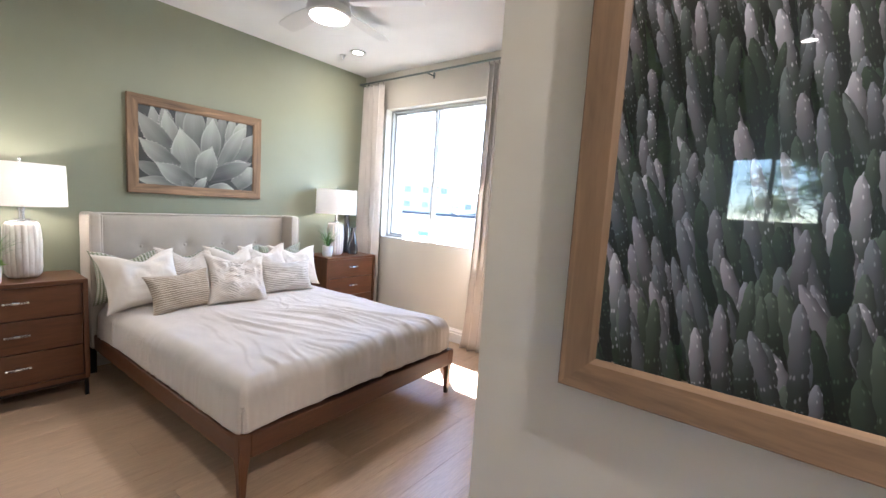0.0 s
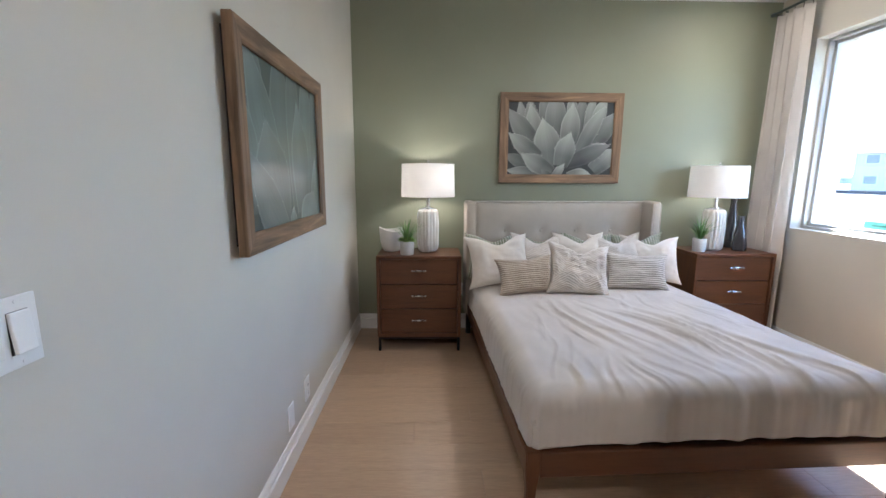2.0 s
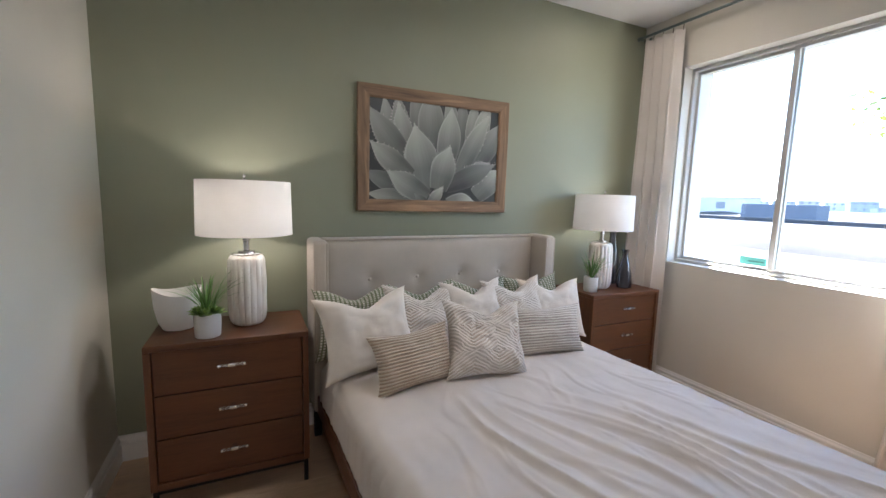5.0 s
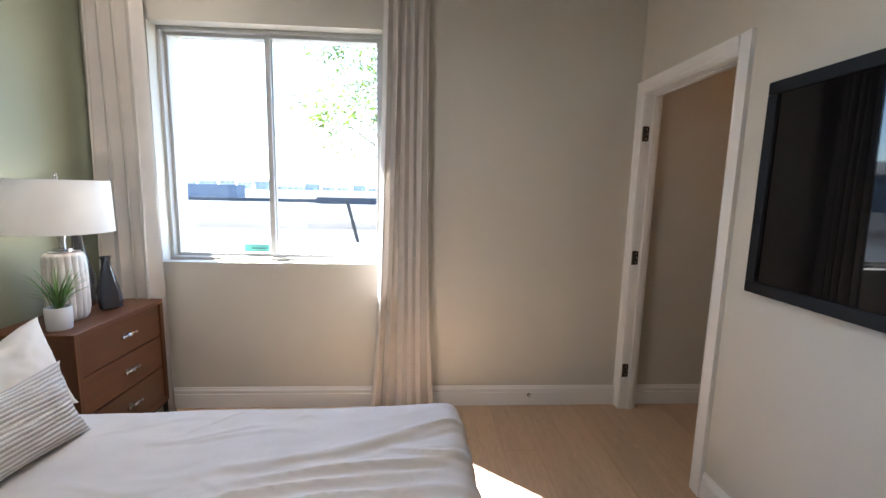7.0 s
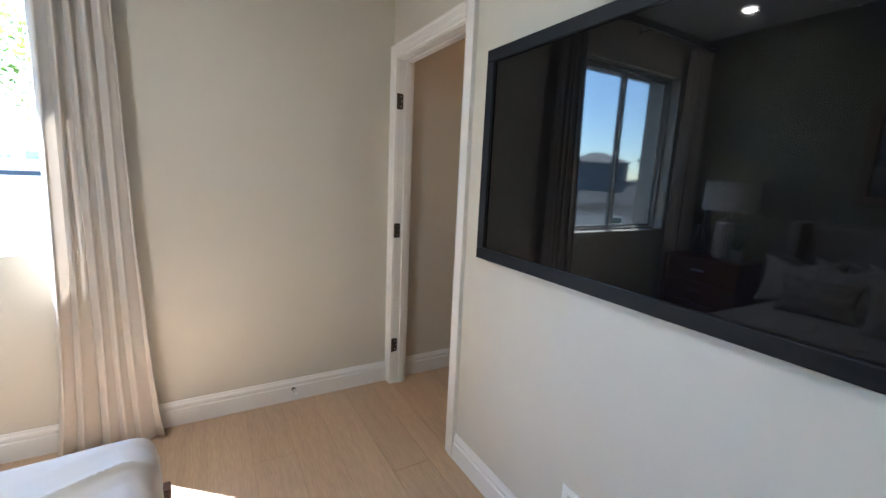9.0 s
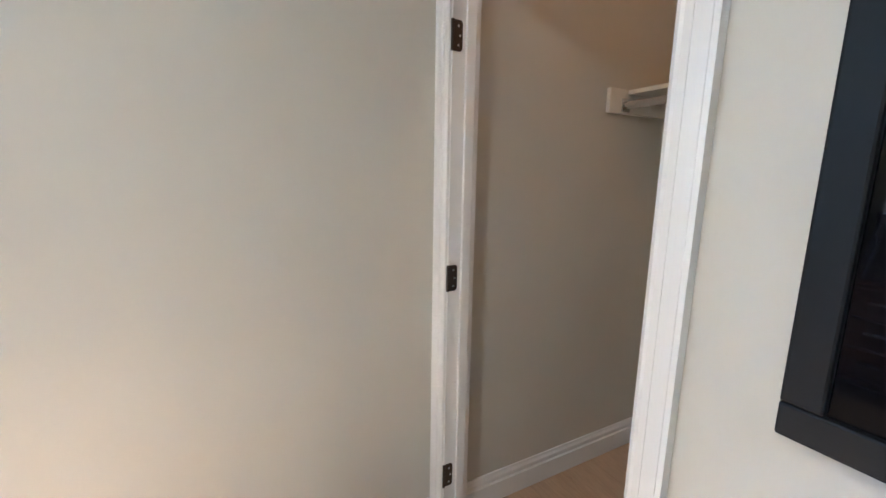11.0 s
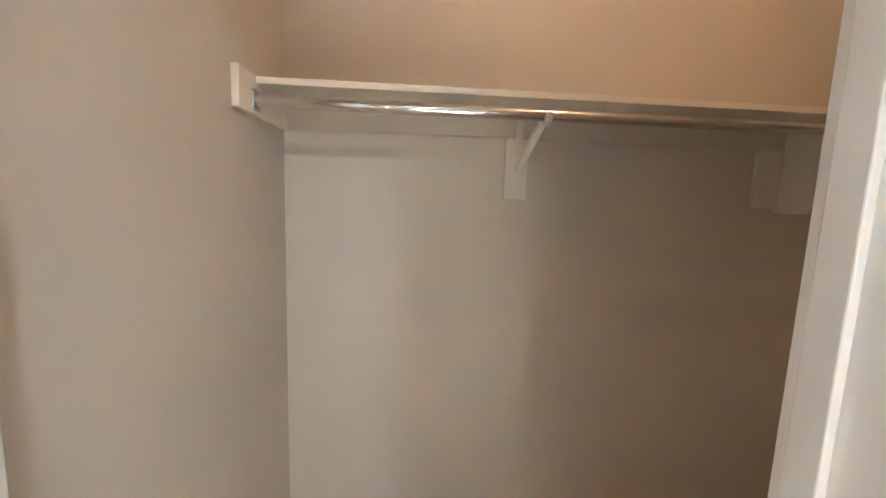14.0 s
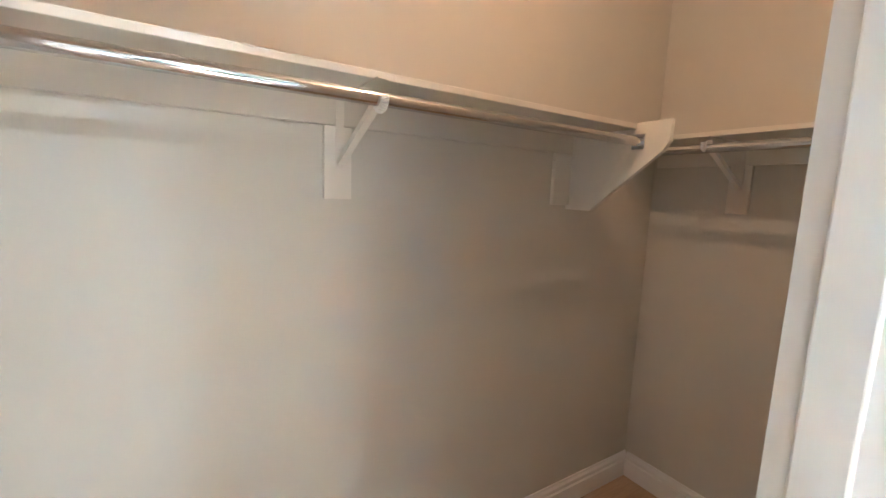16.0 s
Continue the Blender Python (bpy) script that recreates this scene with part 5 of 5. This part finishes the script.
# ---- closet ----
def shelf_bracket(holder, m, reach=0.30, hang=0.030):
    """A white pressed bracket: wall arm, shelf arm and brace with a hook for the rod; it faces -y from the wall at y = 0."""
    bm = boxed(-0.012, 0.012, -0.004, 0, -0.19, 0.0, 0.001)
    box(bm, -0.012, 0.012, -reach - 0.01, -0.004, -0.004, 0.0)
    br = part("bracket", bm, M_SHELF, holder, "white metal shelf bracket")
    br.matrix_basis = m
    bm = bmesh.new()
    p0, p1 = Vector((0, -0.006, -0.178)), Vector((0, -reach + 0.012, -hang))
    d = (p1 - p0).normalized()
    nrm = Vector((0, d.z, -d.y))
    vs = [bm.verts.new(p + Vector((sx * 0.010, 0, 0)) + nrm * sn * 0.008) for p in (p0, p1) for sx in (-1, 1) for sn in (-1, 1)]
    bmesh.ops.convex_hull(bm, input=vs)
    part("brace", bm, M_SHELF, br)
    bm = bmesh.new()
    seg = 14
    for k in range(seg):
        a0, a1 = radians(-190 + 230 * k / seg), radians(-190 + 230 * (k + 1) / seg)
        c = Vector((0, -reach, -hang))
        rod(bm, c + Vector((0, 0.022 * math.cos(a0), 0.022 * math.sin(a0))), c + Vector((0, 0.022 * math.cos(a1), 0.022 * math.sin(a1))), 0.010, seg=10)
    part("hook", bm, M_PLATE, br, "white rod hook", smooth=True)


SH, DEEP, END = 1.741, 0.303, 1.727
sh = group_at("closet_shelf", pose(0, 0, 0), "cream painted closet shelf on cleats with a chrome hanging rod", "closet shelf", "closet shelves")
part("board", boxed(END + 0.001, W - 0.0195, CLB, CLB + DEEP - 0.008, SH - 0.018, SH, 0.002), M_SHELF, sh)
part("ledger", boxed(END + 0.001, W, CLB, CLB + 0.018, 1.650, SH - 0.018, 0.002), M_WALL, sh)
part("side_cleat", boxed(W - 0.019, W, CLB + 0.0185, CLB + 0.402, 1.644, SH + 0.002, 0.002), M_SHELF, sh)
part("backing_block", boxed(2.667, 2.747, CLB, CLB + 0.0175, 1.443, 1.649, 0.002), M_SHELF, sh)
bm = bmesh.new()
poly = [(CLB, SH + 0.001), (CLB + 0.418, SH + 0.003), (CLB + 0.416, 1.672), (CLB + 0.396, 1.642), (CLB + 0.121, 1.426), (CLB, 1.426)]
ra = [bm.verts.new((END - 0.019, y, z)) for y, z in poly]
rb = [bm.verts.new((END, y, z)) for y, z in poly]
for k in range(6):
    bm.faces.new((ra[k], ra[(k + 1) % 6], rb[(k + 1) % 6], rb[k]))
bm.faces.new(ra[::-1])
bm.faces.new(rb)
part("end_support", bm, M_SHELF, sh, "cream painted end board, cut slanting below")
part("backing_block", boxed(END + 0.001, END + 0.096, CLB, CLB + 0.0175, 1.442, 1.649, 0.002), M_SHELF, sh)
shelf_bracket(sh, pose(2.703, CLB + 0.0183, SH - 0.018, 0, 0, 180), 0.290, 0.046)
part("rod", rod(bmesh.new(), (END + 0.001, CLB + 0.308, SH - 0.064), (W - 0.02, CLB + 0.308, SH - 0.064), 0.0165, seg=24), M_CHROME, sh, "chrome hanging rod", smooth=True)
for xa in (END + 0.001, W - 0.026):
    bm = boxed(xa, xa + 0.006, CLB + 0.284, CLB + 0.332, SH - 0.090, SH - 0.037, 0.002)
    part("rod_socket", bm, M_CHROME, sh, "chrome rod socket")

SR = 1.740
sr = group_at("closet_shelf", pose(0, 0, 0), "cream painted closet shelf along the side wall with a hanging rod", "closet shelf", "closet shelves")
part("board", boxed(CLX, CLX + 0.30, CLB, CLF - 0.001, SR - 0.018, SR, 0.002), M_SHELF, sr)
part("ledger", boxed(CLX, CLX + 0.018, CLB + 0.02, CLF - 0.001, SR - 0.106, SR - 0.018, 0.002), M_SHELF, sr)
part("backing_block", boxed(CLX, CLX + 0.0175, -4.141, -4.059, 1.433, SR - 0.107, 0.002), M_SHELF, sr)
shelf_bracket(sr, pose(CLX + 0.0178, -4.100, SR - 0.018, 0, 0, 90))
part("rod", rod(bmesh.new(), (CLX + 0.318, CLF - 0.002, SR - 0.065), (CLX + 0.318, CLB + 0.02, SR - 0.065), 0.0165, seg=24), M_CHROME, sr, "chrome hanging rod", smooth=True)
cl = group_at("closet_ceiling_light", pose(2.34, -3.69, CEIL), "small round closet ceiling light, lit warm", "ceiling light")
part("rim", lathe([(0.115, 0), (0.115, -0.012), (0.105, -0.016), (0.10, -0.012)], 36, closed_top=False), M_FAN, cl, smooth=True)
part("diffuser", lathe([(0.10, -0.010), (0.08, -0.022), (0.0001, -0.026)], 32, closed_top=False, closed_bottom=False), M_CLOSET_GLOW, cl, smooth=True)


# ---- outdoors ----
GZ = -0.20


def ground_material():
    m, nt, b = material("desert_ground", (0.5, 0.44, 0.36), 0.95)
    v = coords(nt)
    big = noise_tex(nt, v, 0.06, 5)
    fine = noise_tex(nt, v, 3.0, 5)
    c = ramp(nt, big, [(0.35, (0.036, 0.032, 0.028)), (0.65, (0.066, 0.060, 0.052))])
    nt.links.new(mixed(nt, 0.3, c, ramp(nt, fine, [(0.3, (0.018, 0.016, 0.014)), (0.7, (0.075, 0.068, 0.058))])), b.inputs["Base Color"])
    bump(nt, b, fine, 0.6, 0.05)
    return m


M_GROUND = ground_material()
M_ROAD = paint("pale_concrete", (0.12, 0.118, 0.112), 0.9, 0.3)
M_EARTH = paint("dug_earth", (0.035, 0.028, 0.022), 0.95, 0.9)
M_BERM = paint("grey_block_wall", (0.035, 0.035, 0.039), 0.9, 0.5)
M_HOUSE_A = paint("house_stucco_light", (0.42, 0.41, 0.39), 0.9, 0.4)
M_HOUSE_B = paint("house_stucco_tan", (0.31, 0.285, 0.26), 0.9, 0.4)
M_HOUSE_C = paint("house_stucco_grey", (0.25, 0.26, 0.28), 0.9, 0.4)
M_ROOF = paint("concrete_roof_tile", (0.20, 0.18, 0.17), 0.85, 0.5)
M_DARKPANE = material("far_window_pane", (0.10, 0.11, 0.13), 0.3)[0]
M_BLUE = paint("blue_grey_hoarding", (0.085, 0.094, 0.115), 0.8, 0.2)
M_BARK = paint("tree_bark", (0.16, 0.12, 0.09), 0.9, 0.8)

bm = bmesh.new()
R = 900
bm.faces.new([bm.verts.new(c) for c in ((-R, -R, GZ), (R, -R, GZ), (R, R, GZ), (-R, R, GZ))])
tagged(part("ground", bm, M_GROUND), "pale bare desert ground of a building site", "ground", kind="structure")
tagged(part("road", boxed(9.5, 14.5, -120, 160, GZ - 0.1, GZ + 0.02), M_ROAD), "pale concrete street crossing the building site", "road", kind="structure")
tagged(part("pavement", boxed(7.9, 9.4, -120, 160, GZ - 0.1, GZ + 0.09, 0.01), M_ROAD), "pale concrete pavement with a kerb", "pavement", kind="structure")


def berm(name, x, ya, yb, width, height, mat, label, seed):
    bm = bmesh.new()
    n = 90
    rows = []
    for k in range(n + 1):
        y = ya + (yb - ya) * k / n
        hh = height * (0.7 + 0.6 * noise.noise((y * 0.35, seed, 0.3)))
        xx = x + 0.6 * noise.noise((y * 0.12, seed, 2.0))
        rows.append([bm.verts.new((xx + dx * width, y, GZ - 0.02 + dz * hh + (0.05 * noise.noise((y, dx * 3, seed)) if dz else 0))) for dx, dz in ((-0.5, 0), (-0.25, 0.7), (0, 1), (0.25, 0.75), (0.5, 0))])
    for a, b in zip(rows, rows[1:]):
        for k in range(4):
            bm.faces.new((a[k], a[k + 1], b[k + 1], b[k]))
    tagged(part(name, bm, mat, smooth=True), label, "earth berm")


berm("earth_berm", 18.5, -40, 60, 1.5, 0.38, M_EARTH, "low brown ridge of dug earth along the street", 1.0)
berm("earth_berm", 75, -60, 90, 6, 0.9, M_GROUND, "pale mound of earth far off on the site", 4.0)
for xa, ya, yb, hh in ((47, -14, 9.2, 0.72), (50, 9.2, 48, 0.42)):
    tagged(part("block_wall", boxed(xa, xa + 0.3, ya, yb, GZ - 0.02, GZ + hh, 0.02), M_BERM), "low dark grey block wall on the building site", "wall", "low site walls")
post = part("leaning_post", boxed(-0.05, 0.05, -0.05, 0.05, 0, 1.35, 0.006), M_EARTH)
post.matrix_basis = pose(13.6, -0.1, GZ + 0.0, -14, 0, 0)
tagged(post, "dark wooden post leaning at the kerb", "post")
tagged(part("site_hoarding", boxed(62, 65, 24, 32.5, GZ - 0.02, GZ + 1.95, 0.05), M_BLUE), "long low blue-grey shed far across the site", "building")


def house(x, y, w, d, h, turn, mat, storeys, name="house"):
    hs = group_at(name, pose(x, y, GZ, 0, 0, turn), "far two-storey stucco house with a hipped roof" if storeys == 2 else "far low stucco house with a hipped roof", "house", "far houses")
    part("wall", boxed(-w / 2, w / 2, -d / 2, d / 2, -0.05, h), mat, hs)
    bm = bmesh.new()
    o = 0.45
    e = [bm.verts.new((sx * (w / 2 + o), sy * (d / 2 + o), h)) for sx, sy in ((-1, -1), (1, -1), (1, 1), (-1, 1))]
    rl = max(0.2, (w - d) / 2)
    t = [bm.verts.new((s * rl, 0, h + d * 0.24)) for s in (-1, 1)]
    bm.faces.new((e[0], e[1], t[1], t[0]))
    bm.faces.new((e[2], e[3], t[0], t[1]))
    bm.faces.new((e[1], e[2], t[1]))
    bm.faces.new((e[3], e[0], t[0]))
    bm.faces.new(e[::-1])
    part("roof", bm, M_ROOF, hs)
    n = 3
    for s in range(storeys):
        z = 0.95 + 2.9 * s
        for k in range(n):
            xw = -w / 2 + w * (k + 0.5) / n
            if s == 0 and k == n - 1:
                part("garage_door", boxed(xw - 1.5, xw + 1.3, -d / 2 - 0.05, -d / 2 + 0.02, 0.0, 2.2), M_HOUSE_A, hs)
                continue
            win = part("window", boxed(xw - 0.75, xw + 0.75, -d / 2 - 0.06, -d / 2 + 0.02, z, z + 1.35), M_HOUSE_A, hs)
            part("pane", boxed(xw - 0.65, xw + 0.65, -d / 2 - 0.075, -d / 2 - 0.04, z + 0.1, z + 1.25), M_DARKPANE, win)


rnd = random.Random(21)
for k in range(56):
    ang = radians(-38 + 110 * k / 55)
    dist = rnd.uniform(300, 430)
    two = rnd.random() < 0.62
    house(1 + dist * math.cos(ang), -2 + dist * math.sin(ang), rnd.uniform(9, 13), rnd.uniform(8, 10), 5.7 if two else 3.0, math.degrees(ang) - 90 + rnd.uniform(-14, 14), (M_HOUSE_A, M_HOUSE_B, M_HOUSE_C)[k % 3], 2 if two else 1)
for k, (x, y, h) in enumerate(((42, 63, 5.4), (60, 65, 5.4), (68, 54, 5.4), (78, 45, 3.0))):
    house(x, y, 11, 9, h, math.degrees(math.atan2(y, x)) - 90, (M_HOUSE_A, M_HOUSE_C, M_HOUSE_B, M_HOUSE_A)[k], 2 if h > 4 else 1)


def loft(rings, bm=None):
    """Closed skin over rings of equal length."""
    bm = bm or bmesh.new()
    made = [[bm.verts.new(p) for p in r] for r in rings]
    n = len(made[0])
    for a, b in zip(made, made[1:]):
        for k in range(n):
            bm.faces.new((a[k], a[(k + 1) % n], b[(k + 1) % n], b[k]))
    bm.faces.new(made[0][::-1])
    bm.faces.new(made[-1])
    return bm


M_CAR = material("white_car_paint", (0.62, 0.62, 0.61), 0.25)[0]
M_CAR.node_tree.nodes["Principled BSDF"].inputs["Coat Weight"].default_value = 0.6
M_CAR_GLASS = material("dark_car_glass", (0.02, 0.023, 0.027), 0.06)[0]
M_TYRE = material("tyre_rubber", (0.02, 0.02, 0.02), 0.85)[0]
M_HEADLIGHT = material("headlight_lens", (0.55, 0.57, 0.60), 0.1)[0]


def parked_car(m):
    """Runs along its own y, nose at -y."""
    car = group_at("car", m, "white compact SUV parked at the kerb of the street", "car")

    def section(y, half, z0, z1, top):
        return [(-half, y, z0), (-half, y, (z0 + z1) / 2), (-top, y, z1), (top, y, z1), (half, y, (z0 + z1) / 2), (half, y, z0)]

    bm = loft([section(-2.22, 0.70, 0.32, 0.72, 0.62), section(-2.05, 0.86, 0.24, 0.90, 0.76), section(-1.0, 0.91, 0.22, 1.02, 0.80), section(1.2, 0.91, 0.22, 1.04, 0.80), section(2.0, 0.87, 0.26, 1.02, 0.76), section(2.2, 0.76, 0.36, 0.90, 0.66)])
    bmesh.ops.bevel(bm, geom=bm.edges[:], offset=0.03, segments=2, affect="EDGES")
    part("body", bm, M_CAR, car, smooth=True)
    bm = loft([section(-1.05, 0.80, 1.00, 1.05, 0.74), section(-0.35, 0.78, 1.00, 1.62, 0.58), section(1.25, 0.78, 1.00, 1.66, 0.58), section(2.0, 0.74, 1.00, 1.12, 0.62)])
    cabin = part("cabin", bm, M_CAR_GLASS, car, "dark tinted glass")
    part("roof_panel", boxed(-0.60, 0.60, -0.42, 1.35, 1.625, 1.685, 0.02), M_CAR, cabin, "white roof")
    for sx in (-1, 1):
        bm = bmesh.new()
        rod(bm, (sx * 0.785, -1.02, 1.04), (sx * 0.60, -0.36, 1.64), 0.03, seg=8)
        rod(bm, (sx * 0.785, 0.42, 1.04), (sx * 0.60, 0.42, 1.64), 0.035, seg=8)
        rod(bm, (sx * 0.755, 1.95, 1.06), (sx * 0.60, 1.28, 1.66), 0.05, seg=8)
        part("pillars", bm, M_CAR, cabin)
        part("headlight", boxed(sx * 0.66 - 0.14, sx * 0.66 + 0.14, -2.17, -2.04, 0.66, 0.78, 0.02), M_HEADLIGHT, car, "clear headlight")
        part("mirror", boxed(sx * 0.98 - 0.09, sx * 0.98 + 0.09, -0.82, -0.70, 1.02, 1.16, 0.03), M_CAR, car)
        part("sill_trim", boxed(sx * 0.90 - 0.03, sx * 0.90 + 0.03, -1.0, 1.0, 0.20, 0.36, 0.01), M_TYRE, car, "black plastic sill")
        for y in (-1.35, 1.35):
            wheel = part("wheel", rod(bmesh.new(), (sx * 0.72, y, 0.34), (sx * 0.935, y, 0.34), 0.34, seg=24), M_TYRE, car, "black tyre", smooth=True)
            part("rim", rod(bmesh.new(), (sx * 0.90, y, 0.34), (sx * 0.945, y, 0.34), 0.22, seg=18), M_NICKEL, wheel, "silver rim", smooth=True)
    part("bumper", boxed(-0.72, 0.72, -2.24, -2.10, 0.30, 0.46, 0.03), M_TYRE, car, "black bumper")


parked_car(pose(13.55, 17.2, GZ + 0.02, 0, 0, 4))


def tree_leaf_material():
    m, nt, b = material("tree_leaf", (0.16, 0.22, 0.04), 0.6)
    geo = nt.nodes.new("ShaderNodeNewGeometry")
    nt.links.new(ramp(nt, geo.outputs["Random Per Island"], [(0.0, (0.030, 0.060, 0.012)), (0.55, (0.075, 0.12, 0.022)), (1.0, (0.17, 0.17, 0.03))]), b.inputs["Base Color"])
    t = nt.nodes.new("ShaderNodeBsdfTranslucent")
    t.inputs[0].default_value = (0.12, 0.17, 0.025, 1)
    mx = nt.nodes.new("ShaderNodeMixShader")
    mx.inputs[0].default_value = 0.4
    nt.links.new(b.outputs[0], mx.inputs[1])
    nt.links.new(t.outputs[0], mx.inputs[2])
    nt.links.new(mx.outputs[0], nt.nodes["Material Output"].inputs[0])
    return m


M_LEAF = tree_leaf_material()


def make_tree(x, y, height, spread, seed):
    rnd = random.Random(seed)
    tr = group_at("young_tree", pose(x, y, GZ - 0.02), "young street tree with thin limbs and yellow-green leaves", "tree")
    bm = bmesh.new()
    lf = bmesh.new()
    rod(bm, (0, 0, 0), (0.03, 0.02, height * 0.42), 0.055, 0.04, 10)

    def leaves(p, n, r):
        for _ in range(n):
            c = p + Vector((rnd.gauss(0, r), rnd.gauss(0, r), rnd.gauss(0, r * 0.8)))
            a, e = rnd.uniform(0, 6.28), rnd.uniform(-0.9, 0.6)
            d = Vector((math.cos(a) * math.cos(e), math.sin(a) * math.cos(e), math.sin(e)))
            s = d.cross(Vector((rnd.uniform(-1, 1), rnd.uniform(-1, 1), 1))).normalized()
            L = rnd.uniform(0.05, 0.10)
            q = [c, c + d * L * 0.5 + s * L * 0.22, c + d * L, c + d * L * 0.5 - s * L * 0.22]
            lf.faces.new([lf.verts.new(v) for v in q])

    def limb(p, d, length, r, depth):
        n = 4
        for k in range(n):
            q = p + d * (length / n)
            rod(bm, p, q, r * (1 - 0.15 * k), r * (1 - 0.15 * (k + 1)), 6)
            p = q
            d = (d + Vector((rnd.gauss(0, 0.14), rnd.gauss(0, 0.14), rnd.gauss(0, 0.10)))).normalized()
            if depth < 3 and (k > 0 or depth == 0):
                side = Vector((rnd.gauss(0, 1), rnd.gauss(0, 1), rnd.gauss(0.2, 0.5))).normalized()
                limb(p, (d * 0.7 + side * 0.75).normalized(), length * rnd.uniform(0.45, 0.62), r * 0.5, depth + 1)
            if depth >= 1:
                leaves(p, 9 if depth >= 2 else 4, 0.11)

    for k in range(9):
        a = k * 2.4
        z = height * (0.40 + 0.03 * k)
        limb(Vector((0.03, 0.02, z)), Vector((math.cos(a), math.sin(a), 0.55 + 0.08 * k)).normalized(), spread * rnd.uniform(0.8, 1.1), 0.022, 0)
    rod(bm, (0.03, 0.02, height * 0.42), (0.05, 0, height * 0.78), 0.04, 0.012, 8)
    part("trunk", bm, M_BARK, tr, smooth=True)
    part("crown", lf, M_LEAF, tr)


make_tree(7.2, -2.1, 3.9, 1.65, 8)
make_tree(-9.5, -4.9, 3.4, 1.0, 14)
make_tree(-10.5, -1.2, 3.0, 0.8, 15)


# ---- floor planks ----
def lay_planks(x0, x1, y0, y1, rows_from, seed):
    rnd = random.Random(seed)
    pw = 0.190
    shared = {}
    y = rows_from
    while y > y0:
        a, b = max(y - pw, y0), min(y, y1)
        if b - a > 0.01:
            x = x0 - rnd.uniform(0.1, 1.6)
            while x < x1:
                L = rnd.choice((1.2, 1.5, 1.8, 2.1))
                xa, xb = max(x, x0), min(x + L, x1)
                if xb - xa > 0.03:
                    key = (round(xb - xa, 3), round(b - a, 3))
                    if key not in shared:
                        bm = bmesh.new()
                        w2, l2 = key[1] / 2 - 0.0004, key[0] / 2 - 0.0004
                        lo = [bm.verts.new((sx * l2, sy * w2, -0.004)) for sx, sy in ((-1, -1), (1, -1), (1, 1), (-1, 1))]
                        mid = [bm.verts.new((sx * l2, sy * w2, -0.0012)) for sx, sy in ((-1, -1), (1, -1), (1, 1), (-1, 1))]
                        hi = [bm.verts.new((sx * (l2 - 0.0010), sy * (w2 - 0.0010), 0.0)) for sx, sy in ((-1, -1), (1, -1), (1, 1), (-1, 1))]
                        for p, q in ((lo, mid), (mid, hi)):
                            for k in range(4):
                                bm.faces.new((p[k], p[(k + 1) % 4], q[(k + 1) % 4], q[k]))
                        bm.faces.new(hi)
                        me = bpy.data.meshes.new("plank")
                        bm.to_mesh(me)
                        bm.free()
                        me.materials.append(M_PLANK)
                        shared[key] = me
                    ob = new("plank", shared[key])
                    ob.location = ((xa + xb) / 2, (a + b) / 2, 0)
                    ob.parent = floor
                x += L
        y -= pw


lay_planks(0, W, TVY, 0, 0.05, 1)
lay_planks(0, HALLX, -5.3, TVY, TVY, 2)
lay_planks(CLX, W, CLB, CLF, CLF, 3)
lay_planks(DOOR[0], DOOR[1], CLF, TVY, TVY, 4)
lay_planks(-3.5, -0.12, -5.3, -2.72, -2.72, 5)
lay_planks(-0.12, 0, -4.35, -3.26, -3.26, 6)
